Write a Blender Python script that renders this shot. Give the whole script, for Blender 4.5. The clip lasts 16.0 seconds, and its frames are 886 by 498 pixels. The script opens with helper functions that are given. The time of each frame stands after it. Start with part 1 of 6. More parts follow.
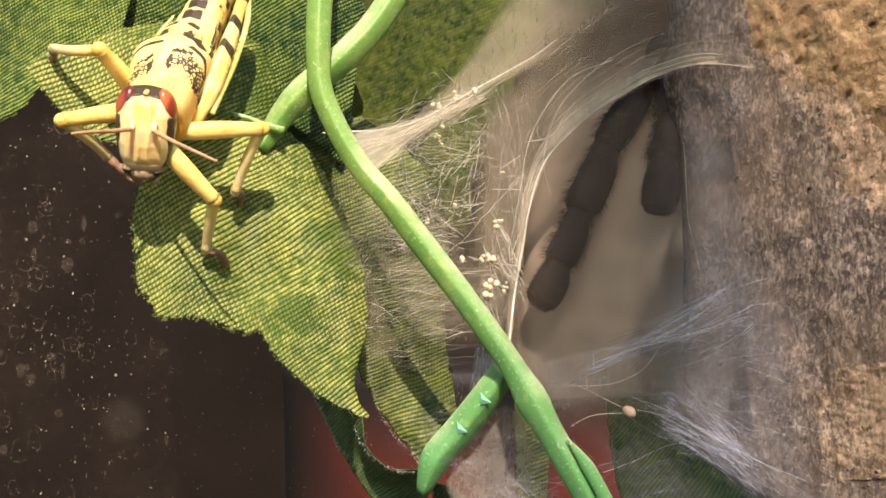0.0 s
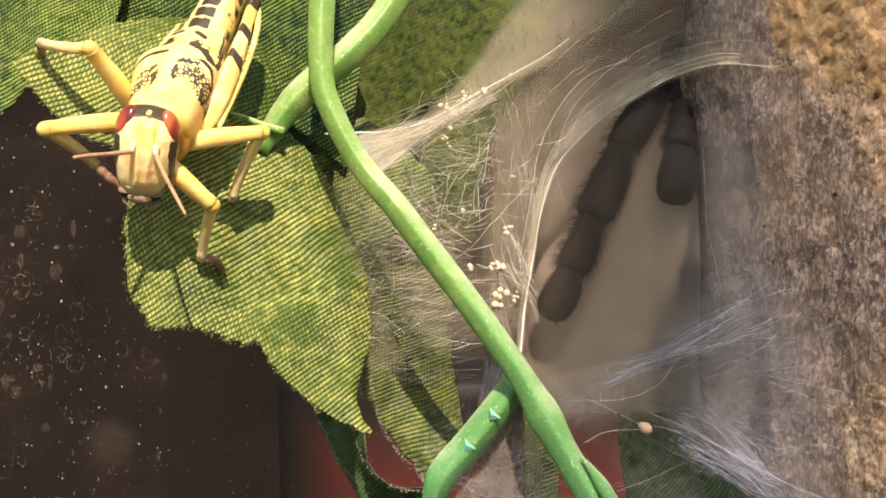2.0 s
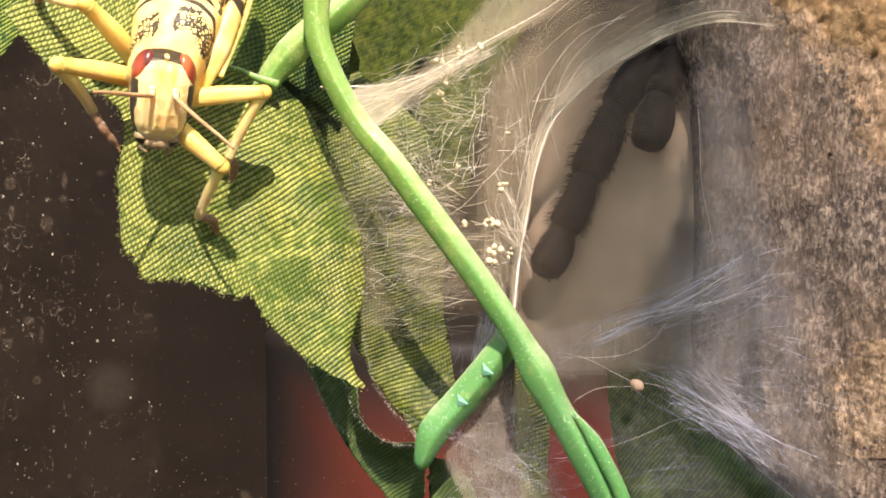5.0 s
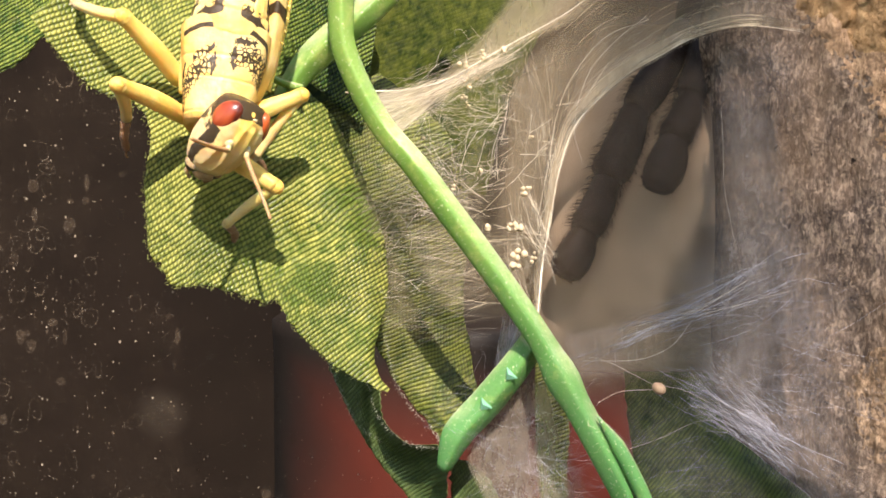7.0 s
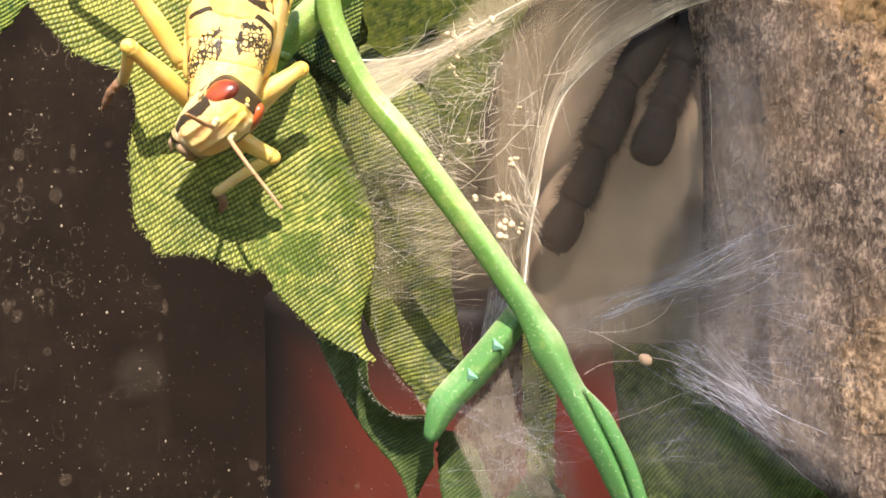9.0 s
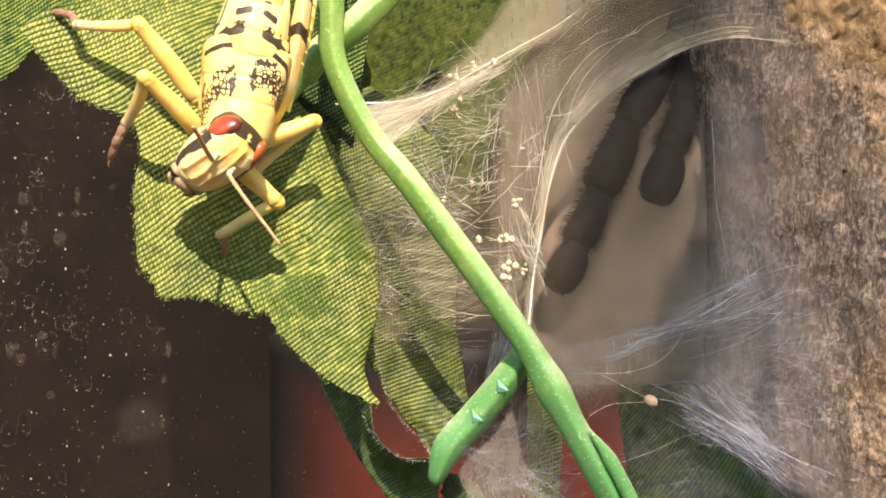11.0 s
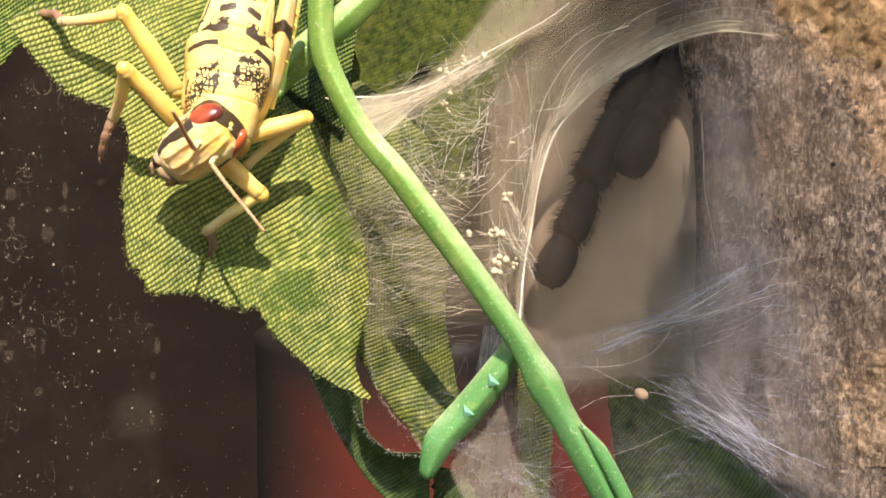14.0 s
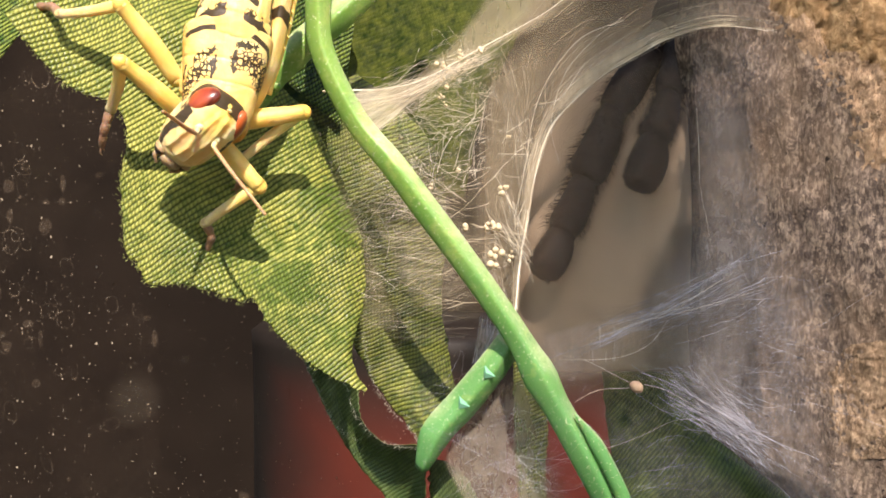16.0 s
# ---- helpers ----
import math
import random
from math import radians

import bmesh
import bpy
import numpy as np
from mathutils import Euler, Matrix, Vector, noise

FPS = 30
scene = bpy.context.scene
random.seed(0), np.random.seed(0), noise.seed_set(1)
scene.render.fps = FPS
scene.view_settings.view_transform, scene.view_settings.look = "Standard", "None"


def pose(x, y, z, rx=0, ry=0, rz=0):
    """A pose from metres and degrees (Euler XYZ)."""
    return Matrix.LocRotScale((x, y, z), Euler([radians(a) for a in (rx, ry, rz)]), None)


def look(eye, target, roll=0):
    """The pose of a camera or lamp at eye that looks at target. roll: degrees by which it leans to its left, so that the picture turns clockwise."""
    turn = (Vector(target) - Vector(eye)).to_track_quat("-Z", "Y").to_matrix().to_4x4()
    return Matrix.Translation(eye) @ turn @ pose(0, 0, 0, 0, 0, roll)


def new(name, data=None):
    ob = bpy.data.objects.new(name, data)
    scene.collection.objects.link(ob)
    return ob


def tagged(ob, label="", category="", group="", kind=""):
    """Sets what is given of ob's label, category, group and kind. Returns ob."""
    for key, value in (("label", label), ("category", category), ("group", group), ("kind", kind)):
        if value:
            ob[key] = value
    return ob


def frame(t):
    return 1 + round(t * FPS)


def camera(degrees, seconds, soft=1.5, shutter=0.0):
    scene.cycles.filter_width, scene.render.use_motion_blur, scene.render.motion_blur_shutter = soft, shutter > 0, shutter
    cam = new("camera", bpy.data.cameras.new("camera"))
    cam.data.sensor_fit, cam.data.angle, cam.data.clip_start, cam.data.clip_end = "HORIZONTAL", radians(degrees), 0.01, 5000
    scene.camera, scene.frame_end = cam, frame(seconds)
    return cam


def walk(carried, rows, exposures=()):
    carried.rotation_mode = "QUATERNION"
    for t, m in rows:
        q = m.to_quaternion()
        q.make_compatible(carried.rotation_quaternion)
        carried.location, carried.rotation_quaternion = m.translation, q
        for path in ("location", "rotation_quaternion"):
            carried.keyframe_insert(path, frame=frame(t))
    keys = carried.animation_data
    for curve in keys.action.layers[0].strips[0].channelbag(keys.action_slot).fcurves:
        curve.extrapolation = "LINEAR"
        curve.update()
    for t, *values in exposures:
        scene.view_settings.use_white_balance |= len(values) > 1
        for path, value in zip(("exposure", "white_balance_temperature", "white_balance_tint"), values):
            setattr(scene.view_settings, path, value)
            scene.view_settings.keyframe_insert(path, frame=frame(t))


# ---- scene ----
cam = camera(45, 16.0, soft=1.7)
PATH = [
    (0.0, (0.00558, -0.11916, 0.05934), (0.00120, -0.00583, 0.06272), -0.60),
    (0.5, (0.00456, -0.11890, 0.05916), (0.00080, -0.00556, 0.06298), -0.46),
    (1.0, (0.00453, -0.11881, 0.05920), (0.00036, -0.00547, 0.06278), -0.42),
    (1.5, (0.00478, -0.11716, 0.05936), (0.00096, -0.00384, 0.06364), -0.43),
    (2.0, (0.00388, -0.11356, 0.05943), (0.00018, -0.00023, 0.06368), -0.37),
    (2.5, (0.00397, -0.11378, 0.05982), (0.00031, -0.00043, 0.06352), -0.34),
    (3.0, (0.00381, -0.11355, 0.05979), (0.00019, -0.00019, 0.06312), -0.33),
    (3.5, (0.00395, -0.11370, 0.05922), (0.00045, -0.00030, 0.06132), -0.20),
    (4.0, (0.00341, -0.11362, 0.05908), (0.00043, -0.00019, 0.05957), -0.27),
    (4.2, (0.00389, -0.11333, 0.05838), (0.00068, 0.00010, 0.05901), -0.00),
    (6.3, (0.00070, -0.11337, 0.05969), (-0.00013, 0.00009, 0.05883), 0.14),
    (6.5, (0.00062, -0.11365, 0.06038), (-0.00054, -0.00020, 0.05881), 0.17),
    (7.0, (0.00019, -0.11371, 0.06126), (-0.00178, -0.00028, 0.05946), 0.26),
    (7.5, (0.00018, -0.11383, 0.06023), (-0.00158, -0.00039, 0.05895), 0.50),
    (8.0, (0.00031, -0.11404, 0.05948), (-0.00076, -0.00061, 0.05692), 0.41),
    (8.5, (0.00051, -0.11376, 0.05968), (-0.00063, -0.00035, 0.05609), 0.49),
    (9.0, (0.00100, -0.11352, 0.06008), (-0.00038, -0.00012, 0.05632), 0.46),
    (9.5, (0.00031, -0.11363, 0.06017), (-0.00063, -0.00021, 0.05701), 0.45),
    (10.0, (0.00024, -0.11356, 0.06045), (-0.00054, -0.00011, 0.05878), 0.60),
    (10.2, (0.00140, -0.11331, 0.06111), (-0.00059, 0.00014, 0.06118), 0.31),
    (12.5, (0.00047, -0.11360, 0.05917), (-0.00072, -0.00014, 0.05936), -0.22),
    (13.0, (0.00048, -0.11333, 0.05998), (-0.00030, 0.00013, 0.05927), -0.21),
    (13.5, (0.00068, -0.11332, 0.06031), (0.00024, 0.00015, 0.06012), -0.02),
    (14.0, (0.00047, -0.11332, 0.06032), (0.00021, 0.00014, 0.06011), -0.01),
    (14.5, (0.00000, -0.11347, 0.06000), (0.00000, 0.00000, 0.06000), 0.00),
    (15.0, (0.00036, -0.11354, 0.06037), (0.00028, -0.00007, 0.06011), 0.11),
    (15.5, (0.00058, -0.11371, 0.06030), (0.00038, -0.00024, 0.05996), 0.01),
    (16.0, (0.00060, -0.11384, 0.05962), (0.00060, -0.00037, 0.05935), 0.12),
]
walk(cam, [(t, look(eye, target, roll)) for t, eye, target, roll in PATH], [(0, 0.80), (1, 0.82), (2.5, 0.78), (3.5, 0.82), (4, 1.04), (4.2, 1.05), (6.5, 0.96), (7, 0.94), (8, 1.10), (9.5, 1.05), (10.2, 1.04), (12.5, 0.88), (13, 0.92), (14.5, 0.90), (16, 0.90)])

# ---- light ----
SUN_FROM = Vector((0.10, -0.74, 0.70)).normalized()
world = bpy.data.worlds.new("daylight")
scene.world = world
world.use_nodes = True
sky = world.node_tree.nodes.new("ShaderNodeTexSky")
sky.sky_type, sky.sun_disc = "NISHITA", False
sky.sun_elevation = math.asin(SUN_FROM.z)
sky.sun_rotation = math.atan2(SUN_FROM.x, SUN_FROM.y)
world.node_tree.links.new(sky.outputs[0], world.node_tree.nodes["Background"].inputs[0])
world.node_tree.nodes["Background"].inputs[1].default_value = 0.11
sun_data = bpy.data.lights.new("sun", "SUN")
sun_data.energy, sun_data.angle, sun_data.color = 5.0, radians(0.6), (1.0, 0.845, 0.785)
sun = new("sun", sun_data)
sun.matrix_world = look(SUN_FROM * 2.0, (0, 0, 0))

# ---- building helpers (lengths in millimetres) ----
MM = 0.001


def part(name, bm, material, parent=None, label="", smooth=True):
    """Links a bmesh, given in millimetres, as one mesh object."""
    me = bpy.data.meshes.new(name)
    bmesh.ops.recalc_face_normals(bm, faces=bm.faces[:])
    bm.transform(Matrix.Scale(MM, 4))
    for f in bm.faces:
        f.smooth = smooth
    bm.to_mesh(me)
    bm.free()
    me.materials.append(material)
    ob = new(name, me)
    if parent:
        ob.parent = parent
    if label:
        ob["label"] = label
    return ob


def thing(name, label, category, kind="", group=""):
    return tagged(new(name), label, category, group, kind)


def spline(points, n):
    """n + 1 points along a smooth curve through the given ones, evenly spread."""
    p = [Vector(q) for q in points]
    p = [2 * p[0] - p[1]] + p + [2 * p[-1] - p[-2]]
    dense = []
    for i in range(1, len(p) - 2):
        a, b, c, d = p[i - 1:i + 3]
        for k in range(12):
            t = k / 12
            dense.append(0.5 * ((2 * b) + (c - a) * t + (2 * a - 5 * b + 4 * c - d) * t * t + (3 * b - a - 3 * c + d) * t ** 3))
    dense.append(p[-2])
    run = [0.0]
    for a, b in zip(dense, dense[1:]):
        run.append(run[-1] + (b - a).length)
    out, j = [], 0
    for k in range(n + 1):
        s = run[-1] * k / n
        while j < len(run) - 2 and run[j + 1] < s:
            j += 1
        w = (s - run[j]) / max(run[j + 1] - run[j], 1e-9)
        out.append(dense[j].lerp(dense[j + 1], min(max(w, 0), 1)))
    return out


def tube(bm, line, radius, sides=8, profile=None, flat=1.0, caps=True):
    """A tube along a line of points. radius(u) or a number; profile(angle): factor; flat squeezes it along the view depth."""
    rings, ref = [], Vector((0, 1, 0))
    n = len(line)
    for i, p in enumerate(line):
        d = (line[min(i + 1, n - 1)] - line[max(i - 1, 0)])
        if d.length < 1e-9:
            d = Vector((0, 0, 1))
        d.normalize()
        a = d.cross(ref)
        if a.length < 0.05:
            a = d.cross(Vector((1, 0, 0)))
        a.normalize()
        b = d.cross(a)
        r = radius(i / (n - 1)) if callable(radius) else radius
        ring = []
        for k in range(sides):
            t = 2 * math.pi * k / sides
            q = r * (profile(t) if profile else 1)
            ring.append(bm.verts.new(p + a * (q * math.cos(t)) + b * (q * math.sin(t) * flat)))
        rings.append(ring)
    for r0, r1 in zip(rings, rings[1:]):
        for k in range(sides):
            bm.faces.new((r0[k], r0[(k + 1) % sides], r1[(k + 1) % sides], r1[k]))
    if caps:
        bm.faces.new(rings[0][::-1])
        bm.faces.new(rings[-1])
    return rings


def ball(bm, centre, size, turn=None, sub=3, shape=None):
    """A rounded lump with half-axes size, turned by the matrix turn, and moulded by shape(v) before sizing."""
    made = bmesh.ops.create_icosphere(bm, subdivisions=sub, radius=1.0)["verts"]
    m = turn or Matrix.Identity(3)
    for v in made:
        c = shape(v.co.copy()) if shape else v.co
        v.co = Vector(centre) + m @ Vector((c.x * size[0], c.y * size[1], c.z * size[2]))
    return made


def loft(edge_a, edge_b, nu, nv, bulge=None, thick=0.25, fray=0.0):
    """A thin sheet between two edge lines, with two faces, a rim and a map in millimetres."""
    a, b = spline(edge_a, nv), spline(edge_b, nv)
    bm = bmesh.new()
    uv = bm.loops.layers.uv.new("cloth")
    grid, back, coords = [], [], {}
    for j in range(nv + 1):
        row, row_b = [], []
        jag = [fray * noise.noise(Vector((j * 0.9, e * 7.1, 3))) + 0.5 * fray * noise.noise(Vector((j * 2.7, e * 9, 8))) for e in (0, 1)]
        for i in range(nu + 1):
            u = i / nu
            p = a[j].lerp(b[j], u)
            w = (b[j] - a[j]).length
            if fray and w > 1e-6:
                p += (b[j] - a[j]).normalized() * (jag[0] * max(0, 1 - u * 8) + jag[1] * max(0, 1 - (1 - u) * 8))
            if bulge:
                p = p + Vector(bulge(u, j / nv, p))
            v = bm.verts.new(p)
            coords[v] = (p.x, p.z)
            row.append(v)
            if thick:
                vb = bm.verts.new(p + Vector((0, thick, 0)))
                coords[vb] = (p.x, p.z)
                row_b.append(vb)
        grid.append(row)
        back.append(row_b)

    def face(*vs):
        f = bm.faces.new(vs)
        for l in f.loops:
            l[uv].uv = coords[l.vert]
    for j in range(nv):
        for i in range(nu):
            face(grid[j][i], grid[j][i + 1], grid[j + 1][i + 1], grid[j + 1][i])
            if thick:
                face(back[j][i], back[j + 1][i], back[j + 1][i + 1], back[j][i + 1])
    if thick:
        for j in range(nv):
            face(grid[j][0], grid[j + 1][0], back[j + 1][0], back[j][0])
            face(grid[j][nu], back[j][nu], back[j + 1][nu], grid[j + 1][nu])
        for i in range(nu):
            face(grid[0][i], back[0][i], back[0][i + 1], grid[0][i + 1])
            face(grid[nv][i], grid[nv][i + 1], back[nv][i + 1], back[nv][i])
    return bm


def table(xs, ys):
    return lambda x: float(np.interp(x, xs, ys))


def step(a, b, x):
    t = min(1.0, max(0.0, (x - a) / (b - a)))
    return t * t * (3 - 2 * t)


# ---- materials ----
class Nodes:
    """Short hand for a node material."""

    def __init__(self, name):
        self.mat = bpy.data.materials.new(name)
        self.mat.use_nodes = True
        self.tree = self.mat.node_tree
        self.bsdf = self.tree.nodes["Principled BSDF"]
        self.out = self.tree.nodes["Material Output"]

    def add(self, kind, values=(), **props):
        n = self.tree.nodes.new(kind)
        for k, v in props.items():
            setattr(n, k, v)
        for k, v in values:
            if hasattr(v, "is_output"):
                self.tree.links.new(v, n.inputs[k])
            else:
                n.inputs[k].default_value = v
        return n

    def math(self, op, a, b=0.0, c=0.0):
        return self.add("ShaderNodeMath", ((0, a), (1, b), (2, c)), operation=op).outputs[0]

    def where(self, kind="Object"):
        return self.add("ShaderNodeTexCoord").outputs[kind]

    def noise(self, scale, detail=4.0, rough=0.55, at=None, warp=0.0, stretch=None):
        at = at or self.where()
        if stretch:
            at = self.add("ShaderNodeMapping", ((0, at), ("Scale", stretch))).outputs[0]
        return self.add("ShaderNodeTexNoise", (("Vector", at), ("Scale", scale), ("Detail", detail), ("Roughness", rough), ("Distortion", warp))).outputs[0]

    def ramp(self, value, *stops):
        n = self.add("ShaderNodeValToRGB", ((0, value),))
        e = n.color_ramp.elements
        while len(e) < len(stops):
            e.new(0.5)
        for el, (pos, col) in zip(e, stops):
            el.position = pos
            el.color = (*col, 1) if len(col) == 3 else col
        return n.outputs[0]

    def mix(self, fac, a, b, blend="MIX"):
        n = self.add("ShaderNodeMix", data_type="RGBA", blend_type=blend)
        for k, v in ((0, fac), (6, a), (7, b)):
            if hasattr(v, "is_output"):
                self.tree.links.new(v, n.inputs[k])
            else:
                n.inputs[k].default_value = v if k == 0 else (*v, 1)
        return n.outputs[2]

    def set(self, **inputs):
        for k, v in inputs.items():
            k = k.replace("_", " ")
            if hasattr(v, "is_output"):
                self.tree.links.new(v, self.bsdf.inputs[k])
            else:
                self.bsdf.inputs[k].default_value = (*v, 1) if k == "Base Color" else v
        return self

    def bump(self, height, strength=0.5, distance=0.0003):
        n = self.add("ShaderNodeBump", (("Strength", strength), ("Distance", distance), ("Height", height)))
        self.tree.links.new(n.outputs[0], self.bsdf.inputs["Normal"])
        return n.outputs[0]


def cloth(name, dark, mid, bright, pitch=0.5, angle=38.0, relief=1.0, blotch=0.3, dirt=0.0, patch=0.09, lean=32.0, deep_at=(), gloss=0.55):
    """Printed satin leaf cloth: ridges that rise at the angle, made of leaning stitches; a two-tone green, deeper round
    the deep_at spots; light passes through.
    """
    m = Nodes(name)
    plain_uv = m.where("UV")
    uv = m.add("ShaderNodeMapping", (("Vector", plain_uv), ("Rotation", (0, 0, radians(-angle))))).outputs[0]
    for scale, reach in ((0.05, 3.4), (0.22, 0.55), (1.6, 0.13)):
        wob = m.add("ShaderNodeTexNoise", (("Vector", plain_uv), ("Scale", scale), ("Detail", 2.0)))
        off = m.add("ShaderNodeVectorMath", ((0, wob.outputs[1]), (1, (reach, reach, 0))), operation="MULTIPLY").outputs[0]
        uv = m.add("ShaderNodeVectorMath", ((0, uv), (1, off)), operation="ADD").outputs[0]
    s = m.add("ShaderNodeSeparateXYZ", ((0, uv),))
    row = m.math("DIVIDE", s.outputs[1], pitch)
    number = m.math("FLOOR", m.math("ADD", row, 400.0))
    along = m.math("SUBTRACT", s.outputs[0], m.math("MULTIPLY", s.outputs[1], math.tan(radians(lean))))
    col = m.math("ADD", m.math("DIVIDE", along, pitch * 0.86), m.math("MULTIPLY", number, 0.37))
    cell = m.add("ShaderNodeTexWhiteNoise", (("Vector", m.add("ShaderNodeCombineXYZ", ((0, m.math("FLOOR", col)), (1, number), (2, 0.0))).outputs[0]),), noise_dimensions="2D").outputs[0]
    hv = m.math("ABSOLUTE", m.math("SINE", m.math("MULTIPLY", row, math.pi)))
    hu = m.math("ABSOLUTE", m.math("SINE", m.math("MULTIPLY", col, math.pi)))
    beaded = m.ramp(m.noise(0.07, 2.0, 0.5, at=plain_uv), (0.40, (0.34, 0.34, 0.34)), (0.56, (0.70, 0.70, 0.70)))
    h = m.math("MULTIPLY", m.math("POWER", hv, 0.8), m.math("SUBTRACT", 1.0, m.math("MULTIPLY", m.math("SUBTRACT", 1.0, hu), beaded)))
    big = m.noise(patch, 3.0, 0.55, at=plain_uv)
    fine = m.noise(0.8, 4.0, 0.65, at=plain_uv)
    grit = m.noise(4.5, 3.0, 0.7, at=plain_uv)
    green_tone = m.math("ADD", m.math("MULTIPLY", big, 0.95 - blotch), m.math("MULTIPLY", fine, blotch + 0.05))
    for x, z, r in deep_at:
        d = m.add("ShaderNodeVectorMath", ((0, plain_uv), (1, (x, z, 0))), operation="DISTANCE").outputs["Value"]
        d = m.math("ADD", m.math("DIVIDE", d, r), m.math("MULTIPLY", m.math("SUBTRACT", fine, 0.5), 0.9))
        green_tone = m.math("SUBTRACT", green_tone, m.ramp(d, (0.45, (0.15, 0.15, 0.15)), (1.0, (0, 0, 0))))
    tone = m.ramp(m.math("ADD", green_tone, m.math("MULTIPLY", m.math("SUBTRACT", cell, 0.5), 0.10)), (0.38, mid), (0.60, bright))
    # Stitch tops lighter, grooves darker: the shade of the relief is put into the colour.
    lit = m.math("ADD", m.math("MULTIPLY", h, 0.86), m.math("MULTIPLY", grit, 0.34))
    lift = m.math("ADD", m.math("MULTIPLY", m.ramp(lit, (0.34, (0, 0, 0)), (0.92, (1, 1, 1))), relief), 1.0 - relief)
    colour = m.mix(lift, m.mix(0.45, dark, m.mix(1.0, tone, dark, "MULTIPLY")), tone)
    if dirt:
        colour = m.mix(m.math("MULTIPLY", m.ramp(m.noise(0.5, 5.0, 0.7, at=plain_uv), (0.45, (0, 0, 0)), (0.7, (1, 1, 1))), dirt), colour, (0.34, 0.28, 0.18))
    m.set(Base_Color=colour, Roughness=m.math("ADD", 0.30, m.math("MULTIPLY", cell, 0.25)), Specular_IOR_Level=gloss)
    nrm = m.bump(m.math("ADD", h, m.math("MULTIPLY", grit, 0.35)), 0.85 * relief, 0.00022)
    thru = m.add("ShaderNodeBsdfTranslucent", ((0, colour), ("Normal", nrm)))
    mixed = m.add("ShaderNodeMixShader", ((0, 0.32), (1, m.bsdf.outputs[0]), (2, thru.outputs[0])))
    m.tree.links.new(mixed.outputs[0], m.out.inputs[0])
    return m.mat


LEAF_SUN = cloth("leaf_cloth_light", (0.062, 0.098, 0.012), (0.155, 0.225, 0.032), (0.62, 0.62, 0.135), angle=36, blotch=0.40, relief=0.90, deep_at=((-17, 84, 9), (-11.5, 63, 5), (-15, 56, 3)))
# This deep green partly holds the half shade its leaf lies in.
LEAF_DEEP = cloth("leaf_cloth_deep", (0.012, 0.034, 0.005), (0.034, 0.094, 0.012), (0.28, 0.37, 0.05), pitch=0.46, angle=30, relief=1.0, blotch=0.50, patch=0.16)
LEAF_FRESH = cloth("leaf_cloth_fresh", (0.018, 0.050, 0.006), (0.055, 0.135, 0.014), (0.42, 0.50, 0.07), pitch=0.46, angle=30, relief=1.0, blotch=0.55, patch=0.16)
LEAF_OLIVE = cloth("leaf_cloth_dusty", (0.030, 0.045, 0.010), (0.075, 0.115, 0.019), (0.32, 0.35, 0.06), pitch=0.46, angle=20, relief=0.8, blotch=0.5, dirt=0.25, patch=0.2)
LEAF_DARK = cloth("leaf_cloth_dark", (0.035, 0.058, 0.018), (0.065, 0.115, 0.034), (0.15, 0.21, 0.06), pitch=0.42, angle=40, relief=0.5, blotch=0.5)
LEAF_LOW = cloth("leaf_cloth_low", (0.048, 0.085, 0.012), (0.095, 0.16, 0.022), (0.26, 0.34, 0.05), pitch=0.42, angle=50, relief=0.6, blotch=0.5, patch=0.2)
# Darkened cloth: the silk's shade on this leaf is put into the colour.
LEAF_SILK_SHADED = cloth("leaf_cloth_silk_shaded", (0.012, 0.024, 0.004), (0.018, 0.038, 0.006), (0.105, 0.125, 0.016), pitch=0.5, angle=25, relief=0.14, blotch=0.55, dirt=0.06, patch=0.12, gloss=0.12)


def plastic_green():
    m = Nodes("green_plastic")
    n = m.noise(1500, 4)
    long = m.noise(260, 3, stretch=(1, 1, 0.3))
    colour = m.ramp(long, (0.3, (0.13, 0.28, 0.045)), (0.7, (0.23, 0.37, 0.075)))
    height = m.add("ShaderNodeSeparateXYZ", ((0, m.where()),)).outputs[2]
    # Bluer green towards the foot of the plant.
    low_green = m.ramp(m.math("MULTIPLY", height, 10.0), (0.42, (1, 1, 1)), (0.66, (0, 0, 0)))
    colour = m.mix(m.math("MULTIPLY", low_green, 0.75), colour, (0.10, 0.30, 0.10))
    dust = m.ramp(m.noise(3000, 3, 0.8), (0.61, (0, 0, 0)), (0.67, (1, 1, 1)))
    worn = m.ramp(m.math("SUBTRACT", m.noise(420, 4, 0.7), m.math("MULTIPLY", low_green, 0.10)), (0.50, (0, 0, 0)), (0.70, (1, 1, 1)))
    colour = m.mix(m.math("MULTIPLY", worn, 0.5), colour, (0.50, 0.54, 0.16))
    colour = m.mix(m.math("MULTIPLY", dust, 0.75), colour, (0.74, 0.73, 0.52))
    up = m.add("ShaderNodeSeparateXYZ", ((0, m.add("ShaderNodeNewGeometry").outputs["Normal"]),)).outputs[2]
    # Pale dust on upward faces, also carrying the brightness of the sunlit facet.
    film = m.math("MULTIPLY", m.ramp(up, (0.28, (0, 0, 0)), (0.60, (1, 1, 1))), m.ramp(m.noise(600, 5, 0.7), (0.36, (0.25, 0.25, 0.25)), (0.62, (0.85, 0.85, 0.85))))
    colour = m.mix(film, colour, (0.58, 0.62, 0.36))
    m.set(Base_Color=colour, Roughness=0.45, Specular_IOR_Level=0.45, Subsurface_Weight=0.35, Subsurface_Radius=(0.5, 1.0, 0.2), Subsurface_Scale=0.0004)
    m.bump(n, 0.3, 0.0001)
    return m.mat


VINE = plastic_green()


